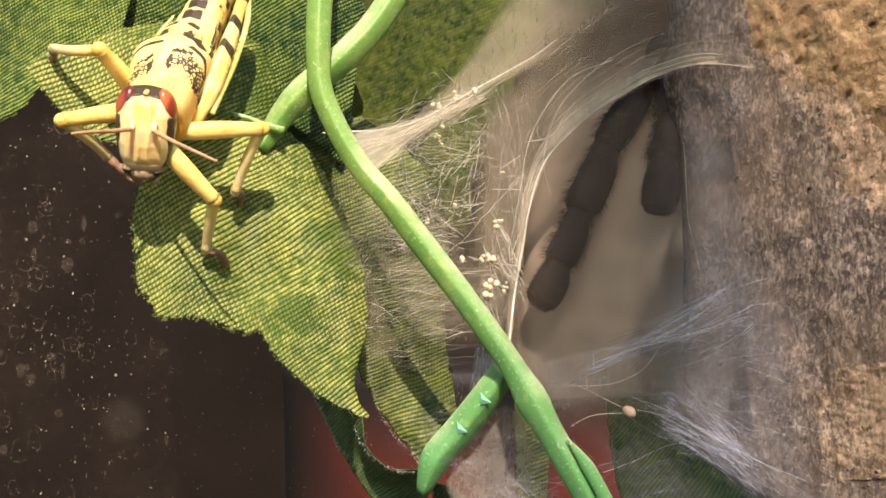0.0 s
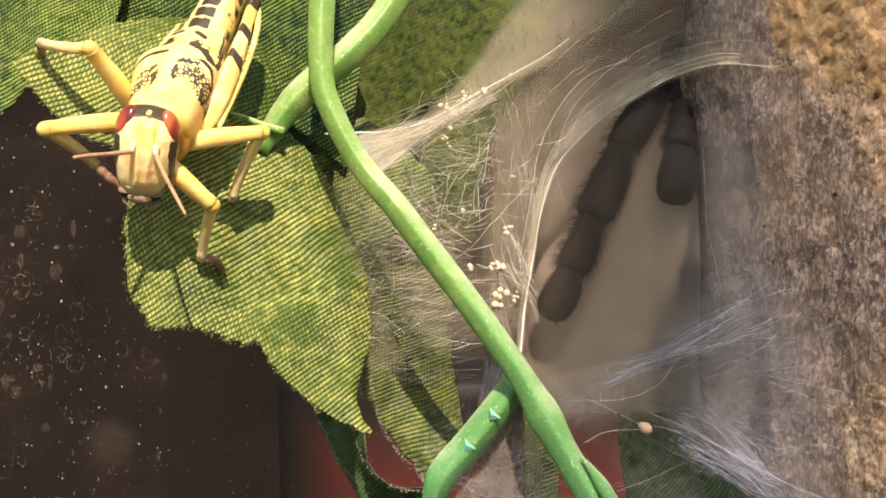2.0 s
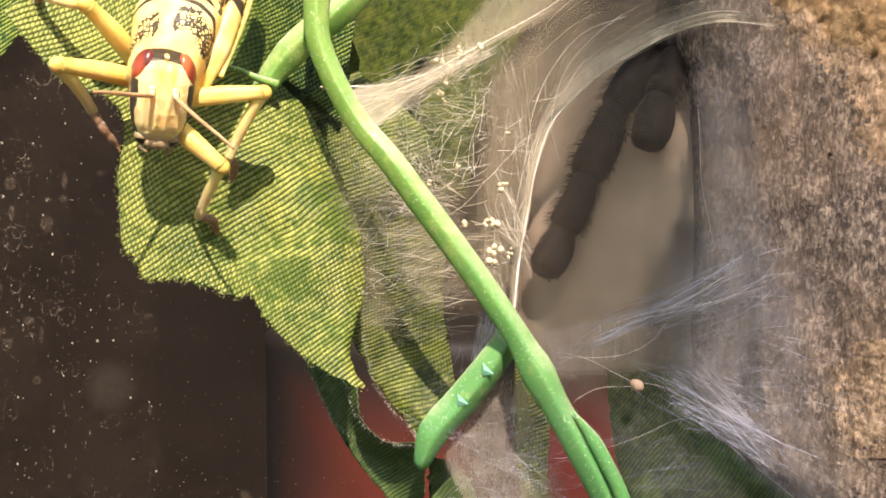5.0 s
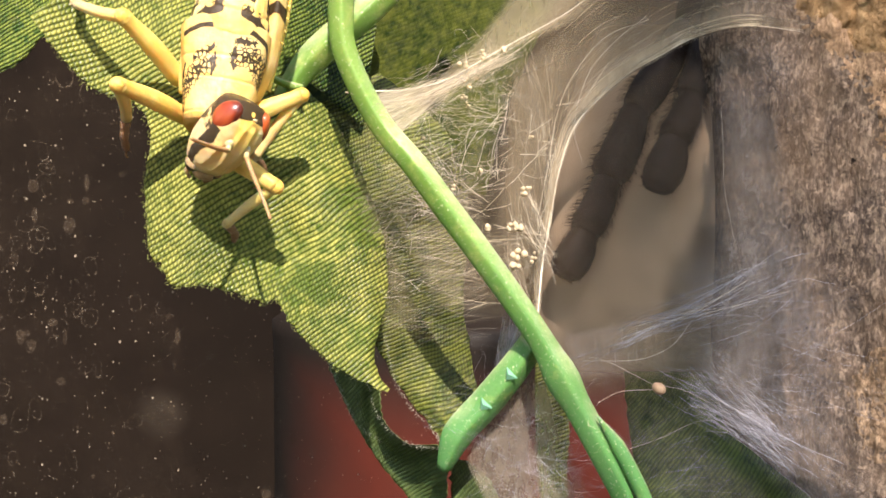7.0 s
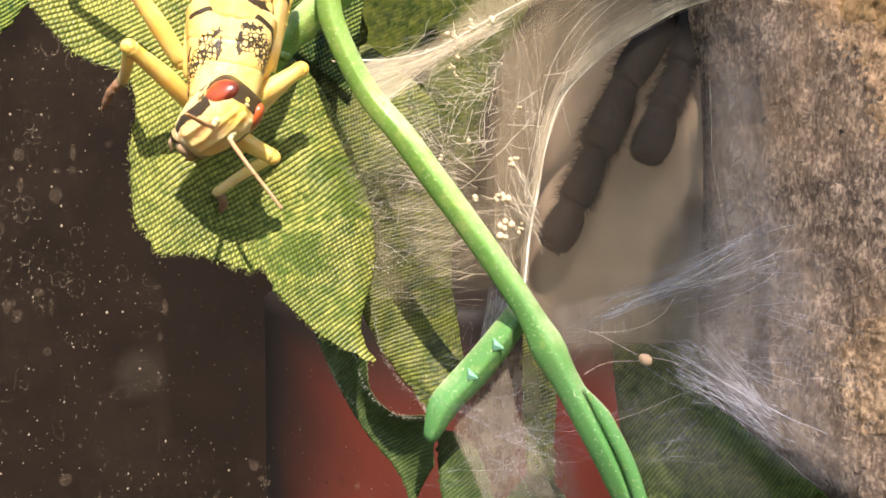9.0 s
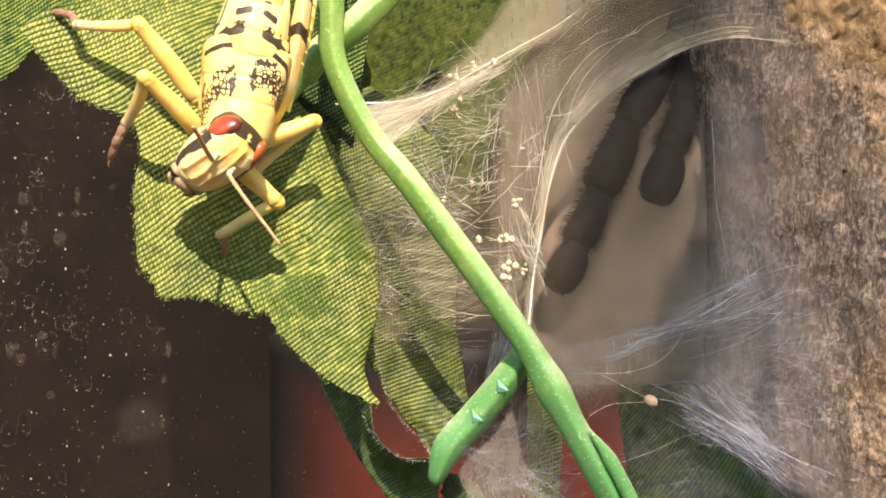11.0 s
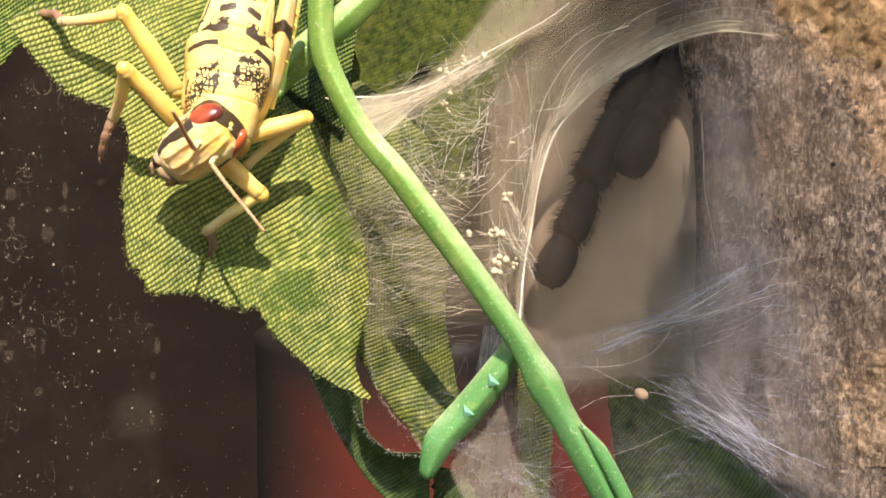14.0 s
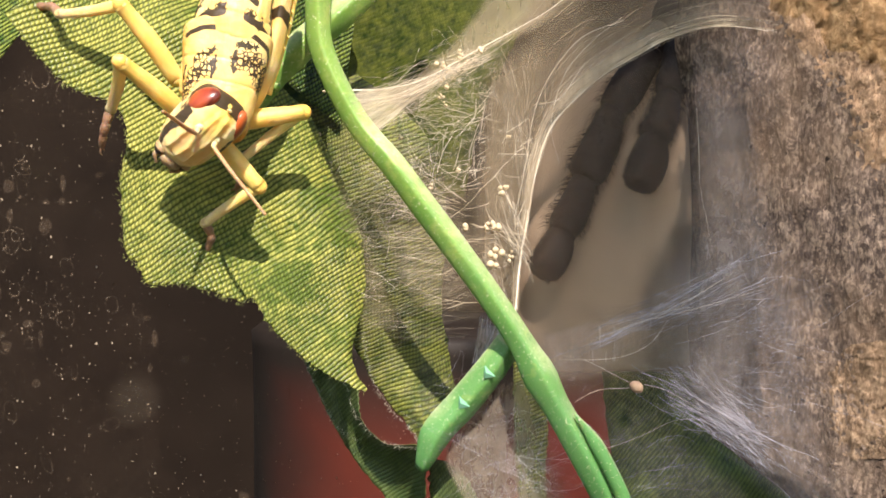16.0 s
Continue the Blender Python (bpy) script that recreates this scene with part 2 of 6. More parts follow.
def silk(name, colour, cover, grain=1500, streak=(1, 1, 0.08), low=0.36, high=0.66, floor=0.35, thru=0.4):
    """Spun silk: a thin sheet that lets most light by, thicker in streaks and thinning out to its edges."""
    m = Nodes(name)
    streaks = m.noise(grain, 5, 0.65, stretch=streak, warp=0.4)
    clouds = m.noise(200, 4, 0.6)
    a = m.ramp(m.math("ADD", m.math("MULTIPLY", streaks, 0.6), m.math("MULTIPLY", clouds, 0.4)), (low, (floor,) * 3), (high, (1, 1, 1)))
    weight = m.add("ShaderNodeAttribute", attribute_name="weight").outputs["Fac"]
    alpha = m.math("MULTIPLY", m.math("MULTIPLY", a, cover), weight)
    diff = m.add("ShaderNodeBsdfDiffuse", ((0, (*colour, 1)),))
    back = m.add("ShaderNodeBsdfTranslucent", ((0, (*colour, 1)),))
    body = m.add("ShaderNodeMixShader", ((0, thru), (1, diff.outputs[0]), (2, back.outputs[0])))
    clear = m.add("ShaderNodeBsdfTransparent")
    mixed = m.add("ShaderNodeMixShader", ((0, alpha), (1, clear.outputs[0]), (2, body.outputs[0])))
    m.tree.links.new(mixed.outputs[0], m.out.inputs[0])
    return m.mat


SILK_SHEET = silk("silk_sheet", (0.39, 0.32, 0.21), 0.46, floor=0.72)
SILK_RIM = silk("silk_rim", (0.66, 0.56, 0.40), 0.82, floor=0.6)
SILK_WEDGE = silk("silk_wedge", (0.82, 0.73, 0.56), 0.72, streak=(0.2, 1, 1.2), floor=0.6)
SILK_THIN = silk("silk_thin", (0.57, 0.48, 0.40), 0.46)
LINING = silk("silk_lining", (0.60, 0.455, 0.31), 1.0, grain=500, streak=(1, 1, 0.5), floor=0.93)
SILK_FAINT = silk("silk_faint", (0.46, 0.36, 0.26), 0.17, grain=500, floor=0.7)
SILK_COAT = silk("silk_coat", (0.60, 0.55, 0.51), 0.50, grain=900, streak=(1, 1, 0.6), low=0.40, floor=0.40)
SILK_PALE = silk("silk_pale", (0.58, 0.55, 0.56), 0.42, grain=1100, streak=(0.5, 1, 0.7), floor=0.12)


def strand_material(name, colour):
    """Silk thread: bright and shiny, some threads far finer than others, so that they cover less."""
    m = Nodes(name)
    one = m.add("ShaderNodeNewGeometry").outputs["Random Per Island"]
    m.set(Base_Color=(*colour,), Roughness=0.28, Specular_IOR_Level=0.9)
    thru = m.add("ShaderNodeBsdfTranslucent", ((0, (*colour, 1)),))
    body = m.add("ShaderNodeMixShader", ((0, 0.35), (1, m.bsdf.outputs[0]), (2, thru.outputs[0])))
    # Opacity that varies along a thread also stands in for sun glints.
    glint = m.math("MULTIPLY", m.ramp(m.noise(240, 3, 0.6), (0.38, (0.35, 0.35, 0.35)), (0.62, (1, 1, 1))), m.math("ADD", m.math("MULTIPLY", m.math("POWER", one, 3.0), 0.75), 0.25))
    clear = m.add("ShaderNodeBsdfTransparent")
    mixed = m.add("ShaderNodeMixShader", ((0, glint), (1, clear.outputs[0]), (2, body.outputs[0])))
    m.tree.links.new(mixed.outputs[0], m.out.inputs[0])
    return m.mat


THREAD_WARM = strand_material("silk_thread_warm", (0.96, 0.86, 0.66))
THREAD_SOLID = Nodes("silk_cord").set(Base_Color=(0.95, 0.87, 0.70), Roughness=0.3, Specular_IOR_Level=0.9).mat
# Bluish copy: the skylight on shaded threads is put into the colour.
THREAD_COOL = strand_material("silk_thread_cool", (0.86, 0.86, 0.95))


def bark_material(name, deep, mid, pale, warm, fleckiness=0.5, stretch=0.8, cell=1700.0, rough=1.0):
    """Weathered bark: small cracked plates of differing tone, grain, pores and pale flecks."""
    m = Nodes(name)
    at = m.where()
    wob = m.add("ShaderNodeTexNoise", (("Vector", at), ("Scale", 700.0), ("Detail", 3.0))).outputs[1]
    off = m.add("ShaderNodeVectorMath", ((0, m.add("ShaderNodeVectorMath", ((0, wob), (1, (0.5, 0.5, 0.5))), operation="SUBTRACT").outputs[0]), (1, (0.0022,) * 3)), operation="MULTIPLY").outputs[0]
    bent_at = m.add("ShaderNodeMapping", (("Vector", m.add("ShaderNodeVectorMath", ((0, at), (1, off)), operation="ADD").outputs[0]), ("Scale", (1.2, 1.2, 0.7)))).outputs[0]
    plate = m.add("ShaderNodeSeparateColor", ((0, m.add("ShaderNodeTexVoronoi", (("Vector", bent_at), ("Scale", cell))).outputs["Color"]),)).outputs[0]
    gap = m.add("ShaderNodeTexVoronoi", (("Vector", bent_at), ("Scale", cell)), feature="DISTANCE_TO_EDGE").outputs[0]
    grain = m.noise(700, 8, 0.72, stretch=(1.15, 1.15, stretch * 0.8), warp=0.6)
    fleck = m.noise(2300, 4, 0.62, stretch=(1.5, 1.3, 0.2 + 0.6 * stretch), warp=0.08)
    broad = m.noise(75, 5, 0.6)
    tone = m.math("ADD", m.math("MULTIPLY", grain, 0.9 - fleckiness * 0.7), m.math("MULTIPLY", fleck, fleckiness * 0.7))
    tone = m.math("ADD", tone, m.math("MULTIPLY", m.math("SUBTRACT", plate, 0.35), 0.16))
    c = m.ramp(tone, (0.40, deep), (0.50, mid), (0.61, pale))
    c = m.mix(m.ramp(broad, (0.40, (0, 0, 0)), (0.66, (0.6, 0.6, 0.6))), c, warm)
    crack = m.math("MULTIPLY", m.ramp(gap, (0.0, (1, 1, 1)), (0.13, (0, 0, 0))), m.ramp(m.noise(240, 3, 0.6), (0.44, (0.0, 0.0, 0.0)), (0.62, (0.6, 0.6, 0.6))))
    c = m.mix(crack, c, tuple(v * 0.7 for v in deep))
    holes = m.ramp(m.noise(520, 3, 0.6), (0.29, (0, 0, 0)), (0.33, (1, 1, 1)))
    c = m.mix(holes, tuple(v * 0.4 for v in deep), c)
    m.set(Base_Color=c, Roughness=0.92, Specular_IOR_Level=0.12)
    high = m.math("ADD", m.math("ADD", grain, m.math("MULTIPLY", fleck, 0.35)), m.math("MULTIPLY", holes, 0.25))
    high = m.math("SUBTRACT", m.math("ADD", high, m.math("MULTIPLY", plate, 0.2)), m.math("MULTIPLY", crack, 0.35))
    m.bump(high, 1.0, 0.0007 * rough)
    return m.mat


BARK = bark_material("bark_inner", (0.066, 0.051, 0.042), (0.168, 0.131, 0.102), (0.34, 0.268, 0.20), (0.22, 0.155, 0.100), 0.72, 0.30, 2400.0, 1.0)
FURROW = bark_material("bark_furrowed", (0.10, 0.070, 0.046), (0.25, 0.178, 0.115), (0.43, 0.32, 0.21), (0.32, 0.22, 0.13), 0.6, 0.25, 2200.0)
LAYER = bark_material("bark_layer", (0.20, 0.135, 0.085), (0.37, 0.255, 0.16), (0.50, 0.36, 0.225), (0.43, 0.29, 0.17), 0.5, 0.6, 2000.0)
CRUST = bark_material("bark_crust", (0.22, 0.135, 0.062), (0.31, 0.20, 0.10), (0.42, 0.29, 0.15), (0.34, 0.215, 0.105), 0.4, 0.9, 900.0, 0.7)


def plain(name, colour, rough=0.6, vary=0.3, scale=250, bump=0.2, spec=0.3, dark=None):
    m = Nodes(name)
    n = m.noise(scale, 4, 0.6)
    lo = dark or tuple(c * (1 - vary) for c in colour)
    m.set(Base_Color=m.ramp(n, (0.35, lo), (0.65, colour)), Roughness=rough, Specular_IOR_Level=spec)
    m.bump(n, bump, 0.0002)
    return m.mat


FUR = plain("spider_cuticle", (0.026, 0.016, 0.011), 0.7, 0.6, 900, 0.9, 0.3)
EGG = plain("egg_case", (0.48, 0.34, 0.22), 0.7, 0.3, 700, 0.5)
CRUMB = plain("pale_crumb", (0.75, 0.62, 0.40), 0.8, 0.3, 900, 0.4)
SOIL = plain("dark_soil", (0.05, 0.038, 0.028), 0.95, 0.5, 180, 0.8, 0.1)


def insect(name, base, deep, cell=1900.0, mark=(0.020, 0.011, 0.007), tint=(0.66, 0.33, 0.05), grey=(0.26, 0.19, 0.125), gloss=0.42):
    """Waxy cuticle. The mesh carries the fields of its pattern: mark (black), net (black net), tint (orange), grey (dusky)."""
    m = Nodes(name)
    at = m.where()

    def field(key):
        return m.add("ShaderNodeAttribute", attribute_name=key).outputs["Fac"]
    c = m.ramp(m.noise(260, 4, 0.6), (0.35, deep), (0.65, base))
    c = m.mix(m.math("MULTIPLY", m.ramp(m.noise(1900, 3, 0.7), (0.52, (0, 0, 0)), (0.72, (1, 1, 1))), 0.35), c, deep)
    c = m.mix(field("tint"), c, tint)
    c = m.mix(m.math("MULTIPLY", field("grey"), m.ramp(m.noise(900, 3, 0.6), (0.3, (0.65, 0.65, 0.65)), (0.6, (1, 1, 1)))), c, grey)
    wob = m.math("MULTIPLY", m.math("SUBTRACT", m.noise(820, 4, 0.65), 0.5), 1.3)
    bent = m.add("ShaderNodeVectorMath", ((0, m.add("ShaderNodeTexNoise", (("Vector", at), ("Scale", 900.0))).outputs[1]), (1, (0.0005,) * 3)), operation="MULTIPLY").outputs[0]
    cells = m.add("ShaderNodeTexVoronoi", (("Vector", m.add("ShaderNodeVectorMath", ((0, at), (1, bent)), operation="ADD").outputs[0]), ("Scale", cell)), feature="DISTANCE_TO_EDGE").outputs[0]
    region = m.ramp(m.math("ADD", field("net"), wob), (0.42, (0, 0, 0)), (0.56, (1, 1, 1)))
    core = m.ramp(m.math("ADD", field("net"), wob), (0.8, (0.10, 0.10, 0.10)), (1.3, (0.19, 0.19, 0.19)))
    web_lines = m.math("MULTIPLY", m.math("LESS_THAN", m.math("ADD", cells, m.math("MULTIPLY", wob, 0.04)), core), region)
    black = m.math("MAXIMUM", web_lines, m.ramp(m.math("ADD", field("mark"), m.math("MULTIPLY", wob, 0.8)), (0.44, (0, 0, 0)), (0.56, (1, 1, 1))))
    c = m.mix(m.math("MULTIPLY", black, 0.96), c, mark)
    m.set(Base_Color=c, Roughness=gloss, Specular_IOR_Level=0.4, Subsurface_Weight=0.4, Subsurface_Radius=(1.0, 0.55, 0.18), Subsurface_Scale=0.0012)
    m.bump(m.math("ADD", m.noise(2000, 4, 0.65), m.math("MULTIPLY", m.noise(420, 2), 1.2)), 0.5, 0.00022)
    return m.mat


FACE = insect("cuticle_face", (0.96, 0.77, 0.39), (0.88, 0.58, 0.20), tint=(0.94, 0.65, 0.11))
RIDGE = insect("cuticle_pale", (0.86, 0.72, 0.40), (0.76, 0.56, 0.24))
LEG = insect("cuticle_leg", (0.97, 0.75, 0.27), (0.92, 0.61, 0.13), tint=(0.82, 0.45, 0.08), grey=(0.60, 0.49, 0.33))
CLAW = insect("cuticle_brown", (0.36, 0.22, 0.13), (0.22, 0.12, 0.07))
LIP = insect("cuticle_lip", (0.50, 0.36, 0.19), (0.22, 0.14, 0.08))
FEELER = insect("cuticle_feeler", (0.50, 0.32, 0.16), (0.30, 0.17, 0.08))
DORSAL = insect("cuticle_dorsal", (0.95, 0.75, 0.32), (0.88, 0.57, 0.14), cell=2150.0)
BANDED = insect("cuticle_banded", (0.88, 0.70, 0.33), (0.80, 0.54, 0.14), tint=(0.80, 0.50, 0.09))


def eye_material():
    m = Nodes("eye_red")
    bands = m.math("ADD", m.math("MULTIPLY", m.noise(300, 2, stretch=(2.6, 1, 0.5)), 0.75), m.math("MULTIPLY", m.noise(90, 1), 0.25))
    c = m.ramp(bands, (0.36, (0.09, 0.016, 0.008)), (0.47, (0.28, 0.042, 0.014)), (0.64, (0.56, 0.12, 0.028)))
    m.set(Base_Color=c, Roughness=0.3, Specular_IOR_Level=0.5, Coat_Weight=0.3, Coat_Roughness=0.15)
    m.bump(m.noise(5200, 2), 0.15, 0.00005)
    return m.mat


EYE = eye_material()


def pane_material():
    m = Nodes("dirty_pane")
    smear = m.ramp(m.math("ADD", m.math("MULTIPLY", m.noise(60, 6, 0.7), 0.5), m.math("MULTIPLY", m.noise(700, 6, 0.75, warp=0.8), 0.5)), (0.44, (0.0, 0.0, 0.0)), (0.66, (0.014, 0.014, 0.014)))
    film = m.add("ShaderNodeBsdfDiffuse", ((0, (0.40, 0.30, 0.20, 1)),))
    clear = m.add("ShaderNodeBsdfTransparent", ((0, (0.93, 0.94, 0.93, 1)),))
    mixed = m.add("ShaderNodeMixShader", ((0, smear), (1, clear.outputs[0]), (2, film.outputs[0])))
    m.tree.links.new(mixed.outputs[0], m.out.inputs[0])
    return m.mat


PANE = pane_material()


def clear_material():
    m = Nodes("clear_pane")
    m.tree.links.new(m.add("ShaderNodeBsdfTransparent", ((0, (0.98, 0.985, 0.98, 1)),)).outputs[0], m.out.inputs[0])
    return m.mat


CLEAR = clear_material()


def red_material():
    m = Nodes("red_soft_edged")
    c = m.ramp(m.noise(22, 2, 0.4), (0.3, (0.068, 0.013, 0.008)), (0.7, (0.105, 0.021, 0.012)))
    # Colour fades to the backdrop's dark at left and top, imitating an out-of-focus outline.
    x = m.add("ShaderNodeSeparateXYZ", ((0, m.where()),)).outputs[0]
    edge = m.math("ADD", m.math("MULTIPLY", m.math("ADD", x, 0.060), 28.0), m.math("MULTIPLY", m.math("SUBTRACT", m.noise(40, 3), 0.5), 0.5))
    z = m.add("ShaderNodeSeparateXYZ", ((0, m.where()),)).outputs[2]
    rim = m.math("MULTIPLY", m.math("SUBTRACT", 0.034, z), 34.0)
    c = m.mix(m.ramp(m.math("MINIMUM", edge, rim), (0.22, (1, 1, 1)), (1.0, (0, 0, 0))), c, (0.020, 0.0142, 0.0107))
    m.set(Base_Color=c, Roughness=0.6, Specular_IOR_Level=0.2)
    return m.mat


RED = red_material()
BOARD = plain("dark_board", (0.0166, 0.0108, 0.0073), 0.9, 0.4, 14, 0.2, 0.1)

# ---- setting ----
bm = bmesh.new()
bmesh.ops.create_grid(bm, x_segments=40, y_segments=40, size=900, matrix=Matrix.Translation((0, 0, -90)))
ground = part("ground", bm, SOIL)
tagged(ground, "dark brown soil under the tank", "ground", kind="structure")

bm = bmesh.new()
bmesh.ops.create_cube(bm, size=1.0, matrix=Matrix.Translation((0, 320, 135)) @ Matrix.Diagonal((1400, 8, 450, 1)))
wall = part("wall_back", bm, BOARD, smooth=False)
tagged(wall, "dark brown board behind the tank", "wall", kind="structure")

# ---- bark ----
bark = thing("cork_bark", "weathered grey-brown cork bark slab with an orange-brown outer crust", "bark")
BARK_EDGE = spline([(27.43, 16, 100.42), (28.23, 15, 91.29), (27.55, 11, 84.4), (28.05, 10, 80.29), (28.6, 9, 76.89), (29.12, 9, 71.71), (29.37, 9, 62.65), (29.25, 9, 56.18), (29.22, 10, 48.32), (30.23, 12, 39.85), (34.21, 14, 35.82), (40.5, 12, 30.57), (45.4, 10, 23.54), (46.7, 10, -2.56), (46.7, 10, -106.92)], 340)


def bark_depth(x, z):
    q = x - 31.5
    soft = math.log1p(math.exp(q / 1.6)) * 1.6
    low = max(0.0, 50.0 - max(z, 0.0))
    return 7.0 - 0.95 * soft + 0.010 * soft * soft - 0.008 * low * min(low, 20.0)


def relief(x, z):
    p = Vector((x * 0.16, z * 0.07, 1.3))
    r = 1.1 * noise.noise(p) + 0.9 * noise.noise(Vector((x * 0.45, z * 0.2, 5))) + 0.5 * noise.noise(Vector((x * 1.2, z * 0.55, 9)))
    return r + 0.35 * noise.noise(Vector((x * 2.6, z * 1.2, 2)))


bm = bmesh.new()
rows = []
for e in BARK_EDGE:
    row = []
    for k in range(161):
        s = (k / 160) ** 1.25
        x = e.x + s * (85 - e.x)
        curl = math.exp(-s * 24)
        y = bark_depth(x, e.z) * (1 - curl) + (min(e.y, bark_depth(x, e.z) + 3.0) + 1.0 * curl) * curl + relief(x, e.z) * (1 - 0.6 * curl)
        row.append(bm.verts.new((x, y, max(e.z, -90))))
    rows.append(row)
for a, b in zip(rows, rows[1:]):
    for k in range(160):
        bm.faces.new((a[k], a[k + 1], b[k + 1], b[k]))
part("inner_wood", bm, BARK, bark)



def slab(name, edge, material, lift, across, seed, label):
    """A layer of bark that ends in a ragged broken edge."""
    bm = bmesh.new()
    edge = spline(edge, 220)
    rows = []
    for i, e in enumerate(edge):
        jag = 1.0 * noise.noise(Vector((i * 0.03, seed, 0))) + 0.35 * noise.noise(Vector((i * 0.09, seed + 4, 0)))
        row = []
        for k in range(91):
            s = (k / 90) ** 1.2
            x = e.x + s * across[0] + jag * (1 - s)
            z = e.z + s * across[1] + jag * (1 - s)
            up = (lift + 0.4) * (1 - math.exp(-s * 13)) - 0.4
            lumps = 0.5 * noise.noise(Vector((x * 0.5, z * 0.45, seed))) + 0.4 * noise.noise(Vector((x * 1.4, z * 1.3, seed))) + 0.25 * noise.noise(Vector((x * 3.0, z * 2.8, seed)))
            y = bark_depth(x, z) + relief(x, z) - up * 0.8 + lumps * min(1, s * 9) * 0.55
            row.append(bm.verts.new((x, y, z)))
        rows.append(row)
    for a, b in zip(rows, rows[1:]):
        for k in range(90):
            bm.faces.new((a[k], a[k + 1], b[k + 1], b[k]))
    return part(name, bm, material, bark, label)


slab("middle_layer", [(34.6, 3, 97.5), (35.4, 3, 89.8), (35.9, 2.8, 84.9), (36.42, 2.5, 82.1), (38.53, 0.8, 79.1), (40.45, -0.7, 75.2), (42.06, -1.9, 70.3), (42.79, -2.5, 66.8), (44.92, -4, 65.8), (48.13, -6, 64.8), (54, -9, 63)], LAYER, 0.45, (24, 26), 3, "tan middle layer with a broken edge")
slab("lower_layer", [(41.6, -1.6, 49.2), (40.5, -0.8, 46.5), (40.33, -0.92, 43.0), (40.81, -2.02, 38.64), (42.8, -3.68, 37.67), (45.94, -5.8, 37.93), (49.48, -7.93, 38.35)], FURROW, 0.3, (24, 5), 5, "tan furrowed layer low on the slab")
slab("outer_crust", [(35.0, 3, 97.5), (35.6, 3, 89.8), (35.9, 2.9, 86.1), (36.43, 2.5, 84.4), (38.49, 0.8, 82.7), (40.46, -0.7, 81.4), (42.07, -1.9, 79.9), (43.44, -2.9, 77.5), (44.93, -4, 75.1), (48.13, -6, 72.7), (54, -9, 69)], CRUST, 1.5, (24, 24), 8, "orange-brown crumbly outer crust")

# ---- vine ----
vine = thing("artificial_vine", "green plastic vine with printed cloth leaves", "vine")
main_line = [(-11.93, 0, 111.61), (-12.13, -2, 94.8), (-12.37, -3, 86.9), (-12.37, -3, 83.4), (-12.15, -3, 80.49), (-10.5, -3, 76.4), (-7.95, -3, 72.02), (-4.65, -4, 68.15), (-1.65, -4, 64.11), (2.08, -4, 59.19), (5.84, -4, 53.99), (8.73, -4, 49.65), (11.62, -4, 44.44), (14.52, -4, 39.24), (17.57, -3, 33.5), (22.54, 0, 22.89), (29.54, 4, 4.83), (32.57, 6, -90.16)]


def stem_profile(t):
    p = 1.28
    t = t + 0.12
    return 1.0 / (abs(math.cos(t)) ** p + abs(math.sin(t)) ** p) ** (1 / p) + 0.06


bm = bmesh.new()
tube(bm, spline(main_line, 150), lambda u: 1.32 + 0.20 * noise.noise(Vector((u * 9, 0, 0))) + 0.25 * max(0, u - 0.45) + 0.42 * math.exp(-((u - 0.337) / 0.010) ** 2), 40, stem_profile)
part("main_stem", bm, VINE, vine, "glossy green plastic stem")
bm = bmesh.new()
tube(bm, spline([(14.03, -5.5, 42.66), (15.9, -5.2, 40.04), (17.54, -5, 37.14), (19.23, -4.5, 33.58), (21.36, -3, 27.38)], 24), lambda u: 0.75 * min(1, 0.15 + u * 4), 8, flat=0.7)
part("stem_rib", bm, VINE, vine)
bm = bmesh.new()
ball(bm, (-11.21, -3, 80.6), (0.3, 0.35, 0.4), sub=2)
part("stem_nub", bm, VINE, vine)
bm = bmesh.new()
tube(bm, spline([(0.82, 5.0, 101.09), (-5.98, 3.0, 90.03), (-8.98, 2.0, 86.26), (-11.38, 1.5, 83.92), (-14.24, 1.5, 81.63), (-16.88, 1.2, 78.75), (-18.67, 0.6, 75.95), (-19.53, 0.0, 74.38)], 40), lambda u: 1.5 + 0.15 * u - 0.75 * max(0, u - 0.8) / 0.2, 40, stem_profile)
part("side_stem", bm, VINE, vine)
for line, r in (([(-16.9, 0, 76.4), (-18.66, -1, 76.87), (-20.35, -1.5, 77.57), (-22.32, -2, 78.2)], 0.5),):
    bm = bmesh.new()
    tube(bm, spline(line, 20), lambda u: r * (1 - 0.6 * u), 8)
    part("vein", bm, VINE, vine)
bm = bmesh.new()
tube(bm, spline([(7.78, -1, 49.66), (5.43, -0.5, 46.33), (2.77, 0.5, 42.9), (0.06, 1, 39.8), (-1.15, 1.5, 36.98), (-1.59, 2, 35.66)], 30), lambda u: 1.45 + 0.25 * math.sin(u * 3) - 3.2 * max(0, u - 0.78), 40, stem_profile)
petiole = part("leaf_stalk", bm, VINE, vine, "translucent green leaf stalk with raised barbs")
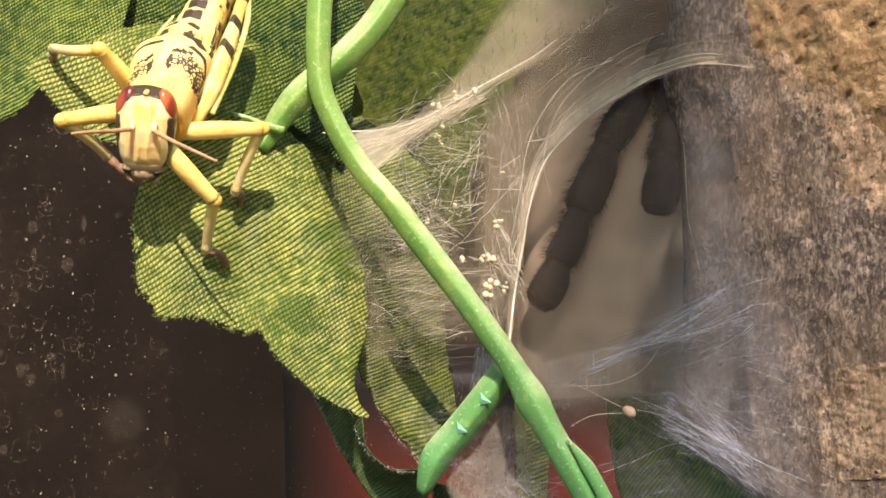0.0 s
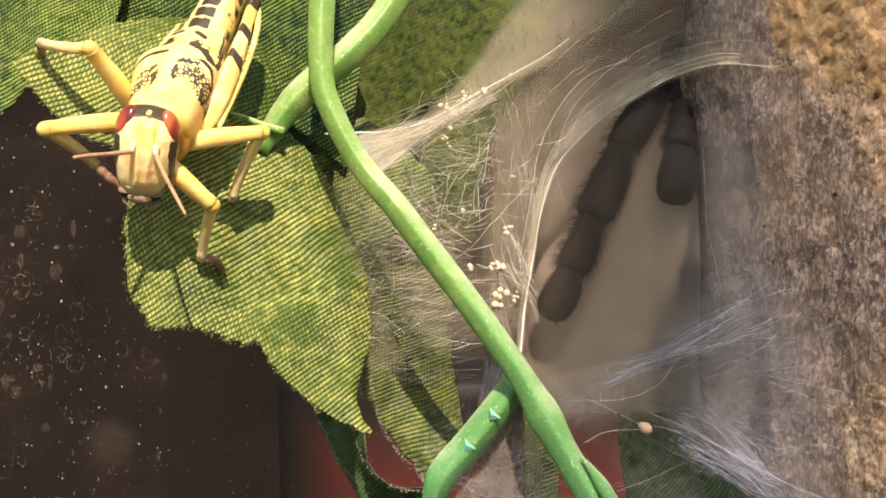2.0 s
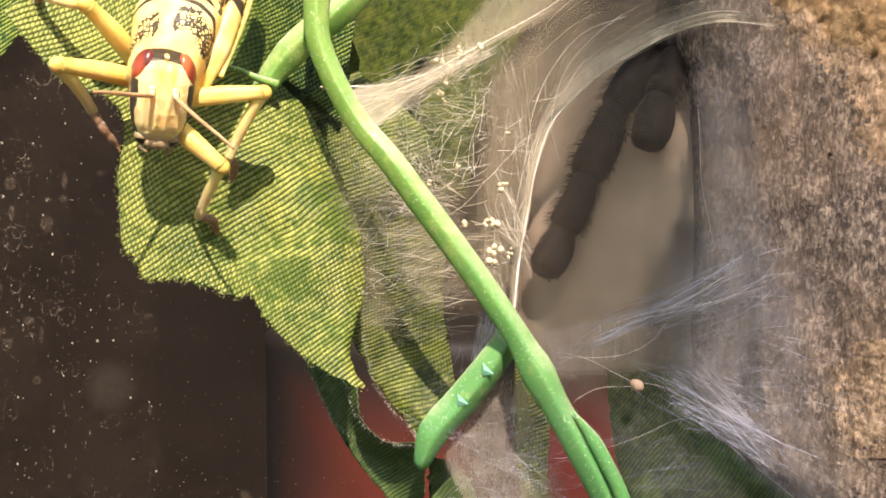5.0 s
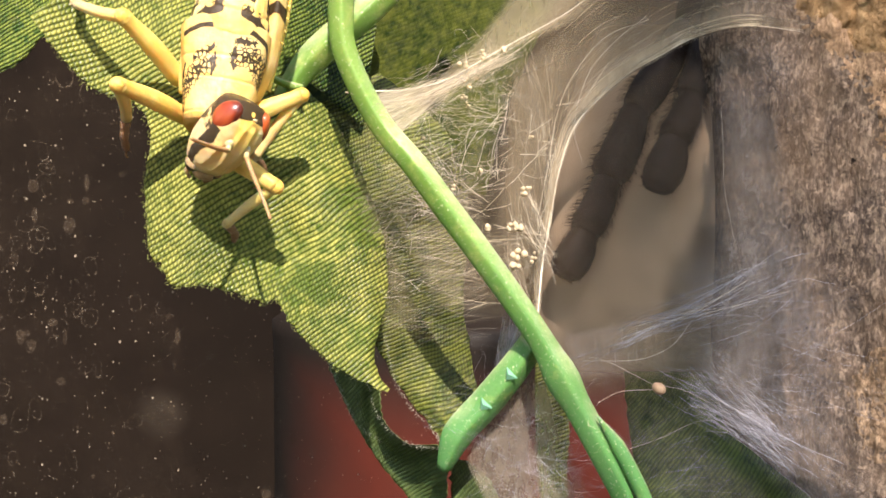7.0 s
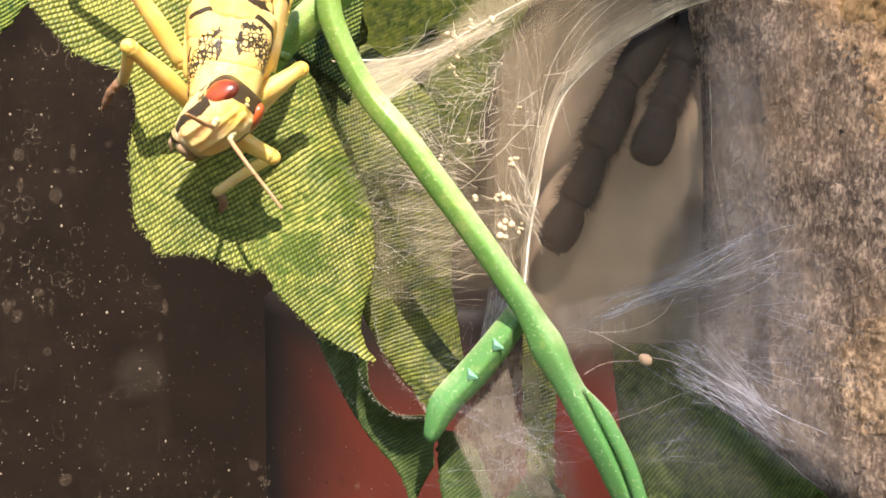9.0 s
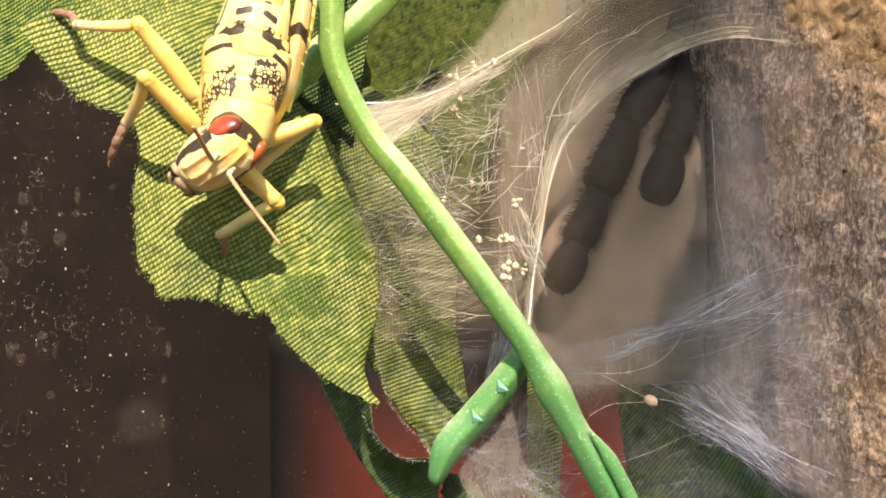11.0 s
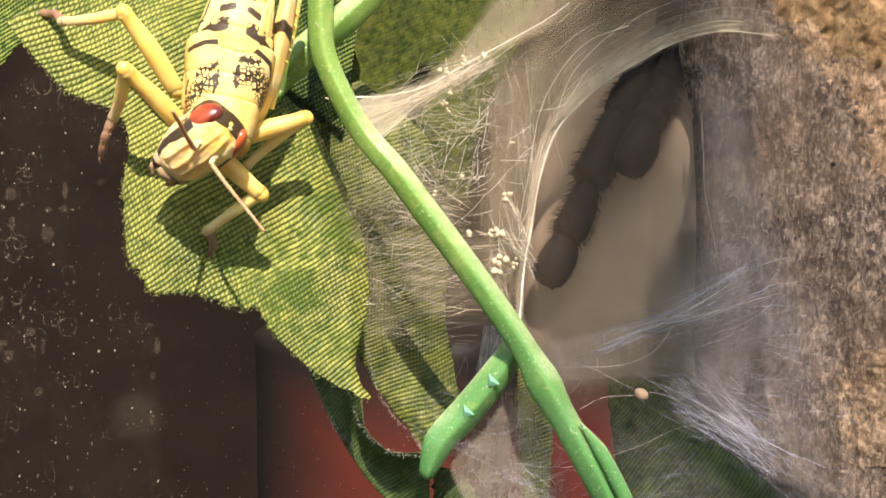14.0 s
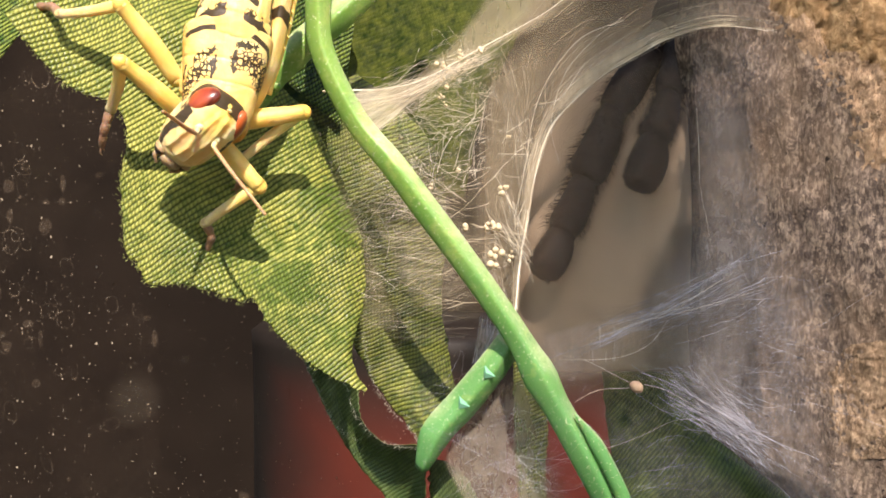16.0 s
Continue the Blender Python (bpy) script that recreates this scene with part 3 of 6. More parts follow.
for q in ((5.4, -2.4, 46.5), (2.78, -1.4, 43.19)):
    bm = bmesh.new()
    a, b, c = Vector(q) + Vector((-0.45, 0, 0.75)), Vector(q) + Vector((0.75, 0, -0.45)), Vector(q) + Vector((-0.5, 0.1, -0.65))
    tip = Vector(q) + Vector((-0.3, -0.3, 0.0))
    vs = [bm.verts.new(v) for v in (a, b, c, tip)]
    for tri in ((0, 1, 2), (0, 3, 1), (1, 3, 2), (2, 3, 0)):
        bm.faces.new([vs[k] for k in tri])
    part("barb", bm, plain("pale_plastic", (0.24, 0.55, 0.34), 0.4) if q[0] > 4 else bpy.data.materials["pale_plastic"], petiole, smooth=False)


def leaf(name, edge_a, edge_b, material, bulge=None, nu=30, nv=60, label="", fray=0.25, parent=None):
    return part(name, loft(edge_a, edge_b, nu, nv, bulge, 0.22, fray), material, parent or vine, label)


FRONT_EDGE = [(-41.04, -11.78, 81.65), (-38.41, -10.93, 77.93), (-35.77, -9.94, 75.1), (-32.19, -8.23, 73.68), (-30.77, -7.97, 70.65), (-31.1, -8.89, 66.13), (-30.75, -9.35, 62.26), (-30.37, -9.7, 58.96), (-29.28, -9.3, 57.74), (-28.24, -9.06, 55.81), (-25.41, -7.55, 55.8), (-22.08, -6.01, 54.66), (-19.83, -5, 53.87), (-18.94, -4.49, 54.3), (-17.01, -3.98, 51.38), (-13.11, -2.68, 47.47), (-8.56, -0.96, 44.61), (-7.58, -0.57, 44.19)]
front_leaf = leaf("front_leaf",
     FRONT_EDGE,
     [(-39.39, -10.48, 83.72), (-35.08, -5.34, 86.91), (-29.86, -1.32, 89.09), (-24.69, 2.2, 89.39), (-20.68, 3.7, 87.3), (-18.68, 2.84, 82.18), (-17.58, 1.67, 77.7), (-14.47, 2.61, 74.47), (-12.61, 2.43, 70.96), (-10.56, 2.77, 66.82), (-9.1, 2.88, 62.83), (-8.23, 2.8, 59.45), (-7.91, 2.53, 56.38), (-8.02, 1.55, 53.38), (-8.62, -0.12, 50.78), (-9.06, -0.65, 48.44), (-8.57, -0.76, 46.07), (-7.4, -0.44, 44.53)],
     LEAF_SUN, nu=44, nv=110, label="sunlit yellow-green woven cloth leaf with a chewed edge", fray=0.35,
     bulge=lambda u, v, p: (0, 2.6 * (max(0, u - 0.68) / 0.32) ** 2 * math.sin(math.pi * v) - 1.2 * math.sin(math.pi * u) * math.sin(math.pi * v) + 0.9 * noise.noise(p * 0.11) + 0.3 * noise.noise(p * 0.3) + 3.4 * math.exp(-((p.x + 19.5) / 4.6) ** 2 - ((p.z - 61) / 6.5) ** 2), 0))
leaf("leaf", [(-52.38, 4, 78.06), (-48.66, 4, 79.92), (-45.86, 4, 83.02), (-41.56, 5, 85.72), (-37.18, 5, 88.85)], [(-54.16, 8, 96), (-50.31, 8, 96.64), (-45.18, 8, 96.64), (-40.69, 8, 96.64), (-36.19, 8, 96.64)], LEAF_FRESH, label="green cloth leaf", nu=20, nv=30)
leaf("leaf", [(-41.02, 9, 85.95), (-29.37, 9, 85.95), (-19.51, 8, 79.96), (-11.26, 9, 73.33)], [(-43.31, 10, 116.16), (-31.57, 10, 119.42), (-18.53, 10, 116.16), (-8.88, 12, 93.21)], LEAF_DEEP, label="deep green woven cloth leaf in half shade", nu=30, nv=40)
leaf("leaf", [(-20.48, 10, 73.11), (-15.92, 10, 66.59), (-12.65, 10, 59.41), (-11.44, 11, 52.17), (-7.42, 12, 43.49), (-3.22, 11, 38.37), (-1.39, 6, 36.58)],
     [(-9.7, 14, 80.27), (-0.95, 15, 72.28), (1.11, 18, 62.85), (0.42, 18, 53.12), (1.45, 17, 46.28), (2.07, 13, 41.36), (0.38, 7, 37.15)], LEAF_OLIVE, label="dusty olive cloth leaf under loose silk", nu=30, nv=50, fray=0.5,
     bulge=lambda u, v, p: (0, -2.0 * math.sin(math.pi * u), 0))
leaf("leaf", [(-24.7, 18, 98.97), (-22.3, 18, 86.46), (-18.6, 18, 76.74), (-12.3, 18, 67.71)], [(17.14, 24, 100.74), (10.6, 24, 87.67), (5.52, 24, 76.05), (3.34, 24, 65.88)], LEAF_SILK_SHADED, label="green cloth leaf behind the web", nu=30, nv=40,
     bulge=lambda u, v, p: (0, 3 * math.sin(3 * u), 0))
FOLD_EDGE = [(-11.71, 7, 46.38), (-10.08, 6.5, 43.58), (-9.09, 6, 40.5), (-5.88, 5, 37.84), (-1.67, 3.5, 37.44)]
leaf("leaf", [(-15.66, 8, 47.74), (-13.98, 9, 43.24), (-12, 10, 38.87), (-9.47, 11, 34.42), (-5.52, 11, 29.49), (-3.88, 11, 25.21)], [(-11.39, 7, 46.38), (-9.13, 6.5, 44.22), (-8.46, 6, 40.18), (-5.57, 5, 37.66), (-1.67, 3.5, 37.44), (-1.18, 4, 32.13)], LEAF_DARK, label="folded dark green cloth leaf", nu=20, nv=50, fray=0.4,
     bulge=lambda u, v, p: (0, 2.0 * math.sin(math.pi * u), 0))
leaf("leaf", [(21.79, 36, 55.34), (22.88, 29, 33.73), (24.77, 24, 26.66), (26.51, 20, 20.58)], [(38.38, 36, 55.34), (38.29, 27, 35.58), (41.67, 20, 31.16), (47.63, 17, 25.6)], LEAF_LOW, label="green cloth leaf below the web", nu=24, nv=30, fray=0.4)

def fibres(name, edge, count, length, material, parent):
    """Frayed thread ends and dust along a cut cloth edge."""
    pts = spline(edge, 300)
    bm = bmesh.new()
    r = random.Random(len(edge))
    for _ in range(count):
        p = pts[r.randrange(300)] + Vector((r.gauss(0, 0.12), -0.1 + r.gauss(0, 0.1), r.gauss(0, 0.12)))
        d = Vector((r.gauss(-0.3, 0.6), r.gauss(-0.3, 0.4), r.gauss(-0.4, 0.6))) * length
        tube(bm, [p, p + d * 0.5 + Vector((0, 0, r.gauss(0, 0.08))), p + d], 0.022, 3, caps=False)
    return tagged(part(name, bm, material, parent), kind="stuff")


FIBRE = plain("frayed_fibre", (0.45, 0.50, 0.14), 0.6, 0.4, 900, 0.0)
FIBRE_PALE = plain("frayed_fibre_pale", (0.55, 0.55, 0.42), 0.6, 0.4, 900, 0.0)
fibres("frayed_edge", FRONT_EDGE, 420, 0.2, FIBRE, front_leaf)
fibres("frayed_edge", [(38.02, 26, 35.76), (39.79, 22, 33.45), (41.36, 19, 31.38), (45.22, 17, 27.67)], 220, 0.2, FIBRE, vine)
fibres("frayed_edge", FOLD_EDGE, 200, 0.16, FIBRE_PALE, vine)
fibres("frayed_edge", [(-15.15, 6.5, 47.39), (-13.36, 7.5, 43.13), (-11.53, 8.5, 39.12), (-8.53, 7, 37.47)], 160, 0.16, FIBRE_PALE, vine)
fibres("frayed_edge", [(-8.74, 10, 49.63), (-7.36, 11, 43.63), (-5.5, 10.5, 40.74), (-3.18, 9.5, 38.63), (-1.38, 5, 36.78)], 260, 0.16, FIBRE_PALE, vine)

leaf("leaf", [(9.11, 15.0, 45.75), (9.19, 15.0, 38.23), (9.61, 15.0, 31.37), (10.36, 15.0, 24.49)], [(12.51, 15.0, 45.79), (13.28, 15.0, 38.27), (13.02, 15.0, 31.41), (13.44, 15.0, 24.52)], LEAF_OLIVE, label="narrow olive cloth leaf behind the web", nu=10, nv=30)
leaf("leaf", [(-0.89, 8.0, 35.43), (-0.86, 8.0, 30.87), (-0.18, 8.0, 26.31)], [(1.05, 8.0, 35.12), (3.98, 8.0, 32.23), (5.97, 8.0, 26.38)], LEAF_DARK, label="dark green cloth leaf under silk", nu=12, nv=20, fray=0.4)
leaf("leaf", [(6.71, 10.0, 26.5), (9.3, 10.0, 29.51), (11.59, 10.0, 30.0)], [(14.62, 10.0, 23.93), (14.93, 10.0, 25.27), (14.59, 10.0, 26.59)], LEAF_DARK, label="dark green cloth leaf under silk", nu=12, nv=20, fray=0.4)

# ---- web ----
web = thing("spider_web", "tan silk sheet web with loose strands, spun from vine to bark", "web")


def veil(name, a, b, material, nu=24, nv=44, sag=1.5, label="", fade=(0.1, 0.3, 0.15, 0.15)):
    """A silk sheet between two lines; fade: how far in from edge a, edge b, its start and its end it thins out."""
    bm = loft(a, b, nu, nv, lambda u, v, p: (0, sag * math.sin(math.pi * u) + 0.5 * noise.noise(p * 0.3), 0), 0)
    ob = part(name, bm, material, web, label)
    w = ob.data.attributes.new("weight", "FLOAT", "POINT")
    k = 0
    for j in range(nv + 1):
        for i in range(nu + 1):
            u, v = i / nu, j / nv
            q = 1.0
            for x, f in ((u, fade[0]), (1 - u, fade[1]), (v, fade[2]), (1 - v, fade[3])):
                if f:
                    t = min(1, x / f)
                    q *= t * t * (3 - 2 * t)
            w.data[k].value = q
            k += 1
    return ob


veil("burrow_lining", [(15.12, 19, 92.26), (13.37, 19, 83.86), (9.79, 18, 69.79), (8, 17, 55.93), (7.93, 16, 48), (10.33, 16, 38.5)], [(40.38, 24, 93.48), (36.5, 20.5, 86.0), (30.4, 13.0, 77.0), (29.7, 10.3, 70.0), (29.9, 10.4, 58.0), (30.2, 11.4, 48), (33.0, 13.2, 38.5)], LINING, 40, 60, 1.2, "taupe silk lining of the burrow", (0.2, 0, 0.22, 0.24))
ARCH = [(8.13, -2, 52.11), (8.91, 2, 57.62), (9.87, 4, 62.54), (10.77, 5, 67.57), (12.69, 6, 73), (15.53, 6, 76.35), (18.68, 6, 79), (22.47, 6, 81.21), (26.26, 6, 83.16), (30.96, 3.5, 83.85), (36.3, -1, 82.28)]
veil("curtain", ARCH, [(5.6, -3, 50.72), (4.4, 8, 57.5), (4.1, 9, 63.33), (4.2, 10, 69.27), (4.4, 9, 75.72), (4.9, 8, 81.24), (8.73, 8, 87.02), (14.5, 8, 92.15), (22.2, 8, 97.28), (35.04, 8, 99.85)], SILK_SHEET, fade=(0, 0.35, 0.1, 0.35))
veil("curtain_top", [(-3.95, 0.0, 76.22), (-1.6, 3.0, 79.09), (0.87, 5.0, 81.9), (3.43, 7.0, 85.62), (5.0, 8.0, 88.38), (7.2, 9.0, 92.15), (10.5, 10.0, 99.0)], [(-3.47, 0.0, 75.74), (0.73, 3.5, 78.73), (5.12, 5.0, 81.01), (11.5, 6.5, 83.9), (19.0, 8.0, 88.0), (27.0, 8.5, 92.5), (33.0, 8.0, 101.0)], silk("silk_top", (0.46, 0.385, 0.25), 0.60, floor=0.72), fade=(0.14, 0.35, 0.1, 0.1), label="beige silk film above the tie")
veil("wedge", [(-9.94, -2.5, 75.95), (-5.21, -1.0, 76.44), (-2.29, 1.0, 77.2), (0.74, 3.5, 79.22), (4.49, 5.0, 81.39)], [(-6.8, -2.5, 70.78), (-4.27, -1.0, 73.23), (-1.95, 1.5, 75.94), (1.48, 4.0, 78.5), (4.88, 5.5, 80.78)], SILK_WEDGE, fade=(0.03, 0.10, 0.0, 0.3), sag=0.4, label="pale silk film tied to the stem")
veil("back_sheet", [(3.64, 14, 82.96), (3.5, 14, 69.5), (4.24, 8, 51.72)], [(15.58, 17, 88.33), (12.48, 17, 73.17), (9.97, 14, 51.31)], silk("silk_back", (0.31, 0.245, 0.165), 0.9, floor=0.75), fade=(0.35, 0.3, 0.2, 0.15), label="brown silk behind the curtain")
veil("fuzz_veil", [(-6.08, 9, 72.36), (-6.73, 9, 61.36), (-6.08, 9, 49.71)], [(4.59, 9, 73.65), (5.2, 8, 61.35), (5.91, 3, 50.83)], silk("silk_fuzz", (0.52, 0.44, 0.29), 0.30, streak=(0.3, 1, 1)), fade=(0.35, 0.1, 0.2, 0.2))
veil("leaf_film", [(-12.6, 0.2, 70.5), (-11.4, 0.4, 64), (-10.2, 0.8, 57), (-8.6, 0.6, 49)], [(-6.0, 7, 71), (-4.5, 8, 63.5), (-3.5, 8.5, 56), (-3.8, 8, 48)], silk("silk_leaf_film", (0.46, 0.42, 0.22), 0.42, grain=900, streak=(0.6, 1, 0.6), floor=0.45), fade=(0.5, 0.5, 0.25, 0.2), label="thin dusty silk between leaf and stem")
veil("side_veil", [(4.63, -1, 52.93), (4.03, 2, 49.08), (3.57, 3, 44.68)], [(7.71, -2, 50.05), (6.95, 0, 48.07), (5.75, 0, 46.87)], silk("silk_side", (0.66, 0.62, 0.60), 0.7, streak=(1, 1, 0.15)))
veil("lower_veil", [(10.16, -1, 50.55), (10.9, -1, 48), (12.6, 0, 44.6)], [(29.26, 8, 53.65), (30.0, 9, 49), (30.7, 10.5, 45)], SILK_THIN, fade=(0.1, 0.3, 0.15, 0.35))
veil("foot_veil", [(6.97, 0.0, 46.81), (3.15, 2.0, 41.0), (0.73, 3.0, 36.77), (2.64, 4.0, 31.87), (4.59, 5.0, 27.2)], [(9.39, 0.0, 45.63), (12.36, 2.0, 39.25), (14.37, 3.0, 34.11), (15.78, 4.0, 30.13), (17.19, 5.0, 27.34)], silk("silk_foot", (0.49, 0.42, 0.32), 0.62, floor=0.5, streak=(1, 1, 0.3)), fade=(0.04, 0.2, 0.08, 0.1), sag=1.0, label="brownish silk below the leaf stalk")
veil("bark_film", [(26.5, 7, 62), (26.5, 7, 52), (27.5, 8, 44), (31, 7, 37), (35, 5, 32)], [(41, -4, 63), (42, -5, 54), (41, -4, 46), (43, -6, 38), (46, -8, 30)], SILK_PALE, fade=(0.3, 0.5, 0.3, 0.1), sag=-0.6, label="thin violet-grey silk over the bark")
veil("bark_veil", [(28.9, 9, 80.12), (28.4, 8.5, 71.62), (27.0, 8, 62.63), (22.6, 7, 54.97), (23.2, 7, 46.7), (26.6, 8, 39.53)], [(34.22, 2, 77.75), (35.44, 1, 70.95), (37.36, -0.5, 62.45), (38.63, -2, 55.35), (36.33, 0, 47.47), (36.93, 0, 34.88)], SILK_COAT, fade=(0.4, 0.6, 0.15, 0.15), sag=-1.0)
veil("bark_top_film", [(28.0, 10, 97), (28.0, 9, 90), (28.0, 8, 84), (28.4, 7.5, 78), (28.4, 7, 70)], [(37, 0, 98), (37, 0, 91), (37.5, -0.5, 84), (38.5, -1.5, 78), (38, -1.5, 70)], silk("silk_bark_top", (0.50, 0.45, 0.42), 0.26, grain=900, streak=(1, 1, 0.6), low=0.40, floor=0.30), fade=(0.1, 0.6, 0.05, 0.2), sag=-0.6, label="grey silk film on the top of the bark")
veil("edge_film", [(25.5, 8, 80), (24.5, 7.5, 70), (23.5, 7, 60), (23, 7, 50), (25, 7.5, 42)], [(34, 2, 80), (35, 1, 70), (35.5, 0.5, 60), (36, 0, 50), (36, 0, 42)], silk("silk_edge", (0.50, 0.42, 0.36), 0.26, grain=700, streak=(1, 1, 0.5), floor=0.55), fade=(0.5, 0.5, 0.2, 0.2), sag=-0.6, label="thin silk where lining and bark meet")
veil("low_film", [(14, 5, 44), (18, 6, 36), (22, 7, 27)], [(30, 9, 43), (35, 8.5, 35), (43, 6.5, 27)], silk("silk_low", (0.46, 0.42, 0.38), 0.12, grain=700, streak=(1, 1, 0.5), floor=0.4), fade=(0.25, 0.3, 0.2, 0.15), sag=0.6)
veil("burrow_veil", [(9.06, 4, 51.99), (9.76, 5, 61.31), (11.74, 6, 68.9), (17.42, 6, 76.47), (26.26, 6, 82.15)], [(29.02, 7, 49.88), (29.66, 7, 61.34), (29.34, 7, 68.97), (28.7, 7, 75.34), (27.43, 7, 81.7)], SILK_FAINT, sag=-0.8)

rng = random.Random(7)


def strands(name, material, count, a, b, radius=0.03, sag=1.0, stray=0.6, label="", segs=12, bundles=9):
    """Loose threads between two lines, gathered in bundles, each with its own bow and wander; one joined bunch."""
    ea, eb = spline(a, 60), spline(b, 60)
    bm = bmesh.new()
    homes = [(rng.random(), rng.gauss(0, 0.12), Vector([rng.gauss(0, stray) for _ in range(3)]), Vector([rng.gauss(0, stray) for _ in range(3)])) for _ in range(bundles)]
    for n in range(count):
        s0, slip, da, db = rng.choice(homes)
        loose = 1.0 if n % 3 == 0 else 0.25
        s = min(max(s0 + rng.gauss(0, 0.12 * loose + 0.02), 0), 1)
        t = min(max(s + slip + rng.gauss(0, 0.10 * loose), 0), 1)
        p = ea[int(s * 60)] + da + Vector([rng.gauss(0, stray * loose) for _ in range(3)])
        q = eb[int(t * 60)] + db + Vector([rng.gauss(0, stray * loose) for _ in range(3)])
        lo, hi = (rng.uniform(-0.08, 0.1), rng.uniform(0.85, 1.08)) if n % 4 else sorted((rng.uniform(0, 0.6), rng.uniform(0.3, 1.0)))
        bow = Vector((rng.gauss(0, 0.4), rng.gauss(0, 0.5), rng.gauss(0, 0.7))) * sag * (0.4 + loose)
        seed = Vector((n * 3.7, n * 1.3, 0)) * loose
        line = []
        for k in range(segs + 1):
            w = p.lerp(q, lo + (hi - lo) * k / segs) + bow * math.sin(math.pi * k / segs)
            w += noise.noise_vector(w * 0.22 + seed) * 0.55 * sag * loose + noise.noise_vector(w * 0.8 + seed) * 0.14 * sag
            line.append(w)
        thick = radius * (rng.uniform(0.5, 1.0) if rng.random() < 0.85 else rng.uniform(1.3, 2.0))
        tube(bm, line, thick, 3, caps=False)
    return tagged(part(name, bm, material, web, label), kind="stuff")


strands("curtain_threads", THREAD_WARM, 46, [(4.6, 7, 75.84), (6.8, 7, 82.61), (11.86, 8, 88.87)], [(8.3, 0, 56.26), (11.3, 5, 71.15), (14.2, 6, 76.4)], 0.012, 1.4, 0.7, bundles=22)
strands("wedge_threads", THREAD_WARM, 190, [(-8.87, -3, 75.52), (-7.53, -3, 73.77), (-5.49, -3, 71.26)], [(4.13, 5, 81.34), (5.38, 5, 80.59), (7.32, 6, 82.15)], 0.015, 0.8, 0.5, bundles=10)
strands("fuzz", THREAD_WARM, 300, [(-8.28, 8, 69.05), (-8.28, 8, 61.35), (-7.96, 8, 50.44)], [(0.38, 6, 68.9), (2.9, 6, 60.06), (4.17, 6, 52.49)], 0.019, 1.2, 1.6, bundles=60)
strands("leaf_fuzz", THREAD_WARM, 170, [(-11.93, 0, 68.45), (-10.36, 0.5, 62.47), (-9.19, 1, 55.22)], [(-5.93, 6, 69.53), (-5.35, 7, 61.34), (-6.03, 8, 52.36)], 0.012, 1.6, 1.3, bundles=24)
strands("tangle", THREAD_WARM, 240, [(-5.43, 3.0, 71.93), (-2.96, 3.0, 75.29), (0.73, 4.0, 78.5)], [(5.12, 6.0, 70.62), (5.77, 6.0, 75.65), (4.52, 6.0, 80.06)], 0.016, 2.4, 1.6, bundles=30)
strands("tie_threads", THREAD_WARM, 95, [(7.51, 4, 66.89), (6.52, 3, 62.52), (5.16, 0, 56.46)], [(9.21, 2, 61.28), (8.75, 0, 56.46), (7.65, -3, 51.3)], 0.028, 0.8, 0.7, bundles=9)
strands("side_threads", THREAD_COOL, 80, [(4.63, -1, 52.93), (6.89, -1, 51.15)], [(3.45, 3, 44.68), (5.81, 1, 47.36)], 0.02, 0.4, 0.3, bundles=8)
strands("bridge_threads", THREAD_COOL, 70, [(14.65, 4, 48.58), (17.13, 4, 50.13), (19.61, 4, 50.75)], [(31.48, 2, 57.01), (35.73, 0, 57.06), (33.31, 2, 51.52)], 0.017, 0.8, 1.3, bundles=9)
strands("anchor_threads", THREAD_COOL, 280, [(24.99, 6, 44.28), (26.26, 6, 43.02), (28.15, 6, 46.81)], [(33.6, 3, 38.53), (36.36, 2, 36.27), (33.6, 3, 42.83)], 0.017, 0.8, 1.2, bundles=12)
strands("bark_threads", THREAD_COOL, 130, [(26.5, 6, 55), (27, 6, 48), (29, 6.5, 41)], [(37, -1.5, 59), (38.5, -3, 50), (38.5, -3.5, 36)], 0.012, 1.4, 1.8, bundles=26)
strands("foot_threads", THREAD_COOL, 150, [(4.06, 3, 41.6), (2.23, 4, 36.48), (2.85, 4, 31.51)], [(9.95, 0, 45.07), (13.18, 2, 38.1), (17.13, 4, 31.51)], 0.010, 3.2, 2.6, bundles=40)
strands("low_threads", THREAD_COOL, 46, [(18.35, 8, 38.25), (20.28, 8, 35.68), (22.2, 8, 31.83)], [(30.4, 10, 41.8), (30.4, 10, 37.89), (29.09, 10, 32.67)], 0.011, 1.0, 1.5, bundles=10)

def loose_threads(name, count, box, length, radius):
    """Single crisp threads that cross at random, some branching from another's middle; one joined bunch."""
    bm = bmesh.new()
    (x0, x1), (y0, y1), (z0, z1) = box
    fork = None
    for n in range(count):
        p = fork if fork and n % 3 == 0 else Vector((rng.uniform(x0, x1), rng.uniform(y0, y1), rng.uniform(z0, z1)))
        a = rng.gauss(0.5, 0.8)
        d = Vector((math.cos(a), rng.gauss(0, 0.25), math.sin(a))) * length * rng.uniform(0.4, 1.3)
        bow = Vector((rng.gauss(0, 0.05), 0, rng.gauss(0, 0.07))) * d.length
        line = [p + d * (k / 14) + bow * math.sin(math.pi * k / 14) + noise.noise_vector((p + d * k / 14) * 0.6) * 0.10 for k in range(15)]
        line = [q for q in line if x0 - 1 < q.x < x1 + 1.5]
        if len(line) < 4:
            continue
        fork = line[len(line) // 2]
        tube(bm, line, radius * rng.uniform(0.5, 1.2), 4, caps=False)
    return tagged(part(name, bm, THREAD_SOLID, web, "single bright threads"), kind="stuff")


loose_threads("stray_threads", 90, ((-5.5, 4.5), (2.5, 5.5), (63, 79)), 4.0, 0.012)
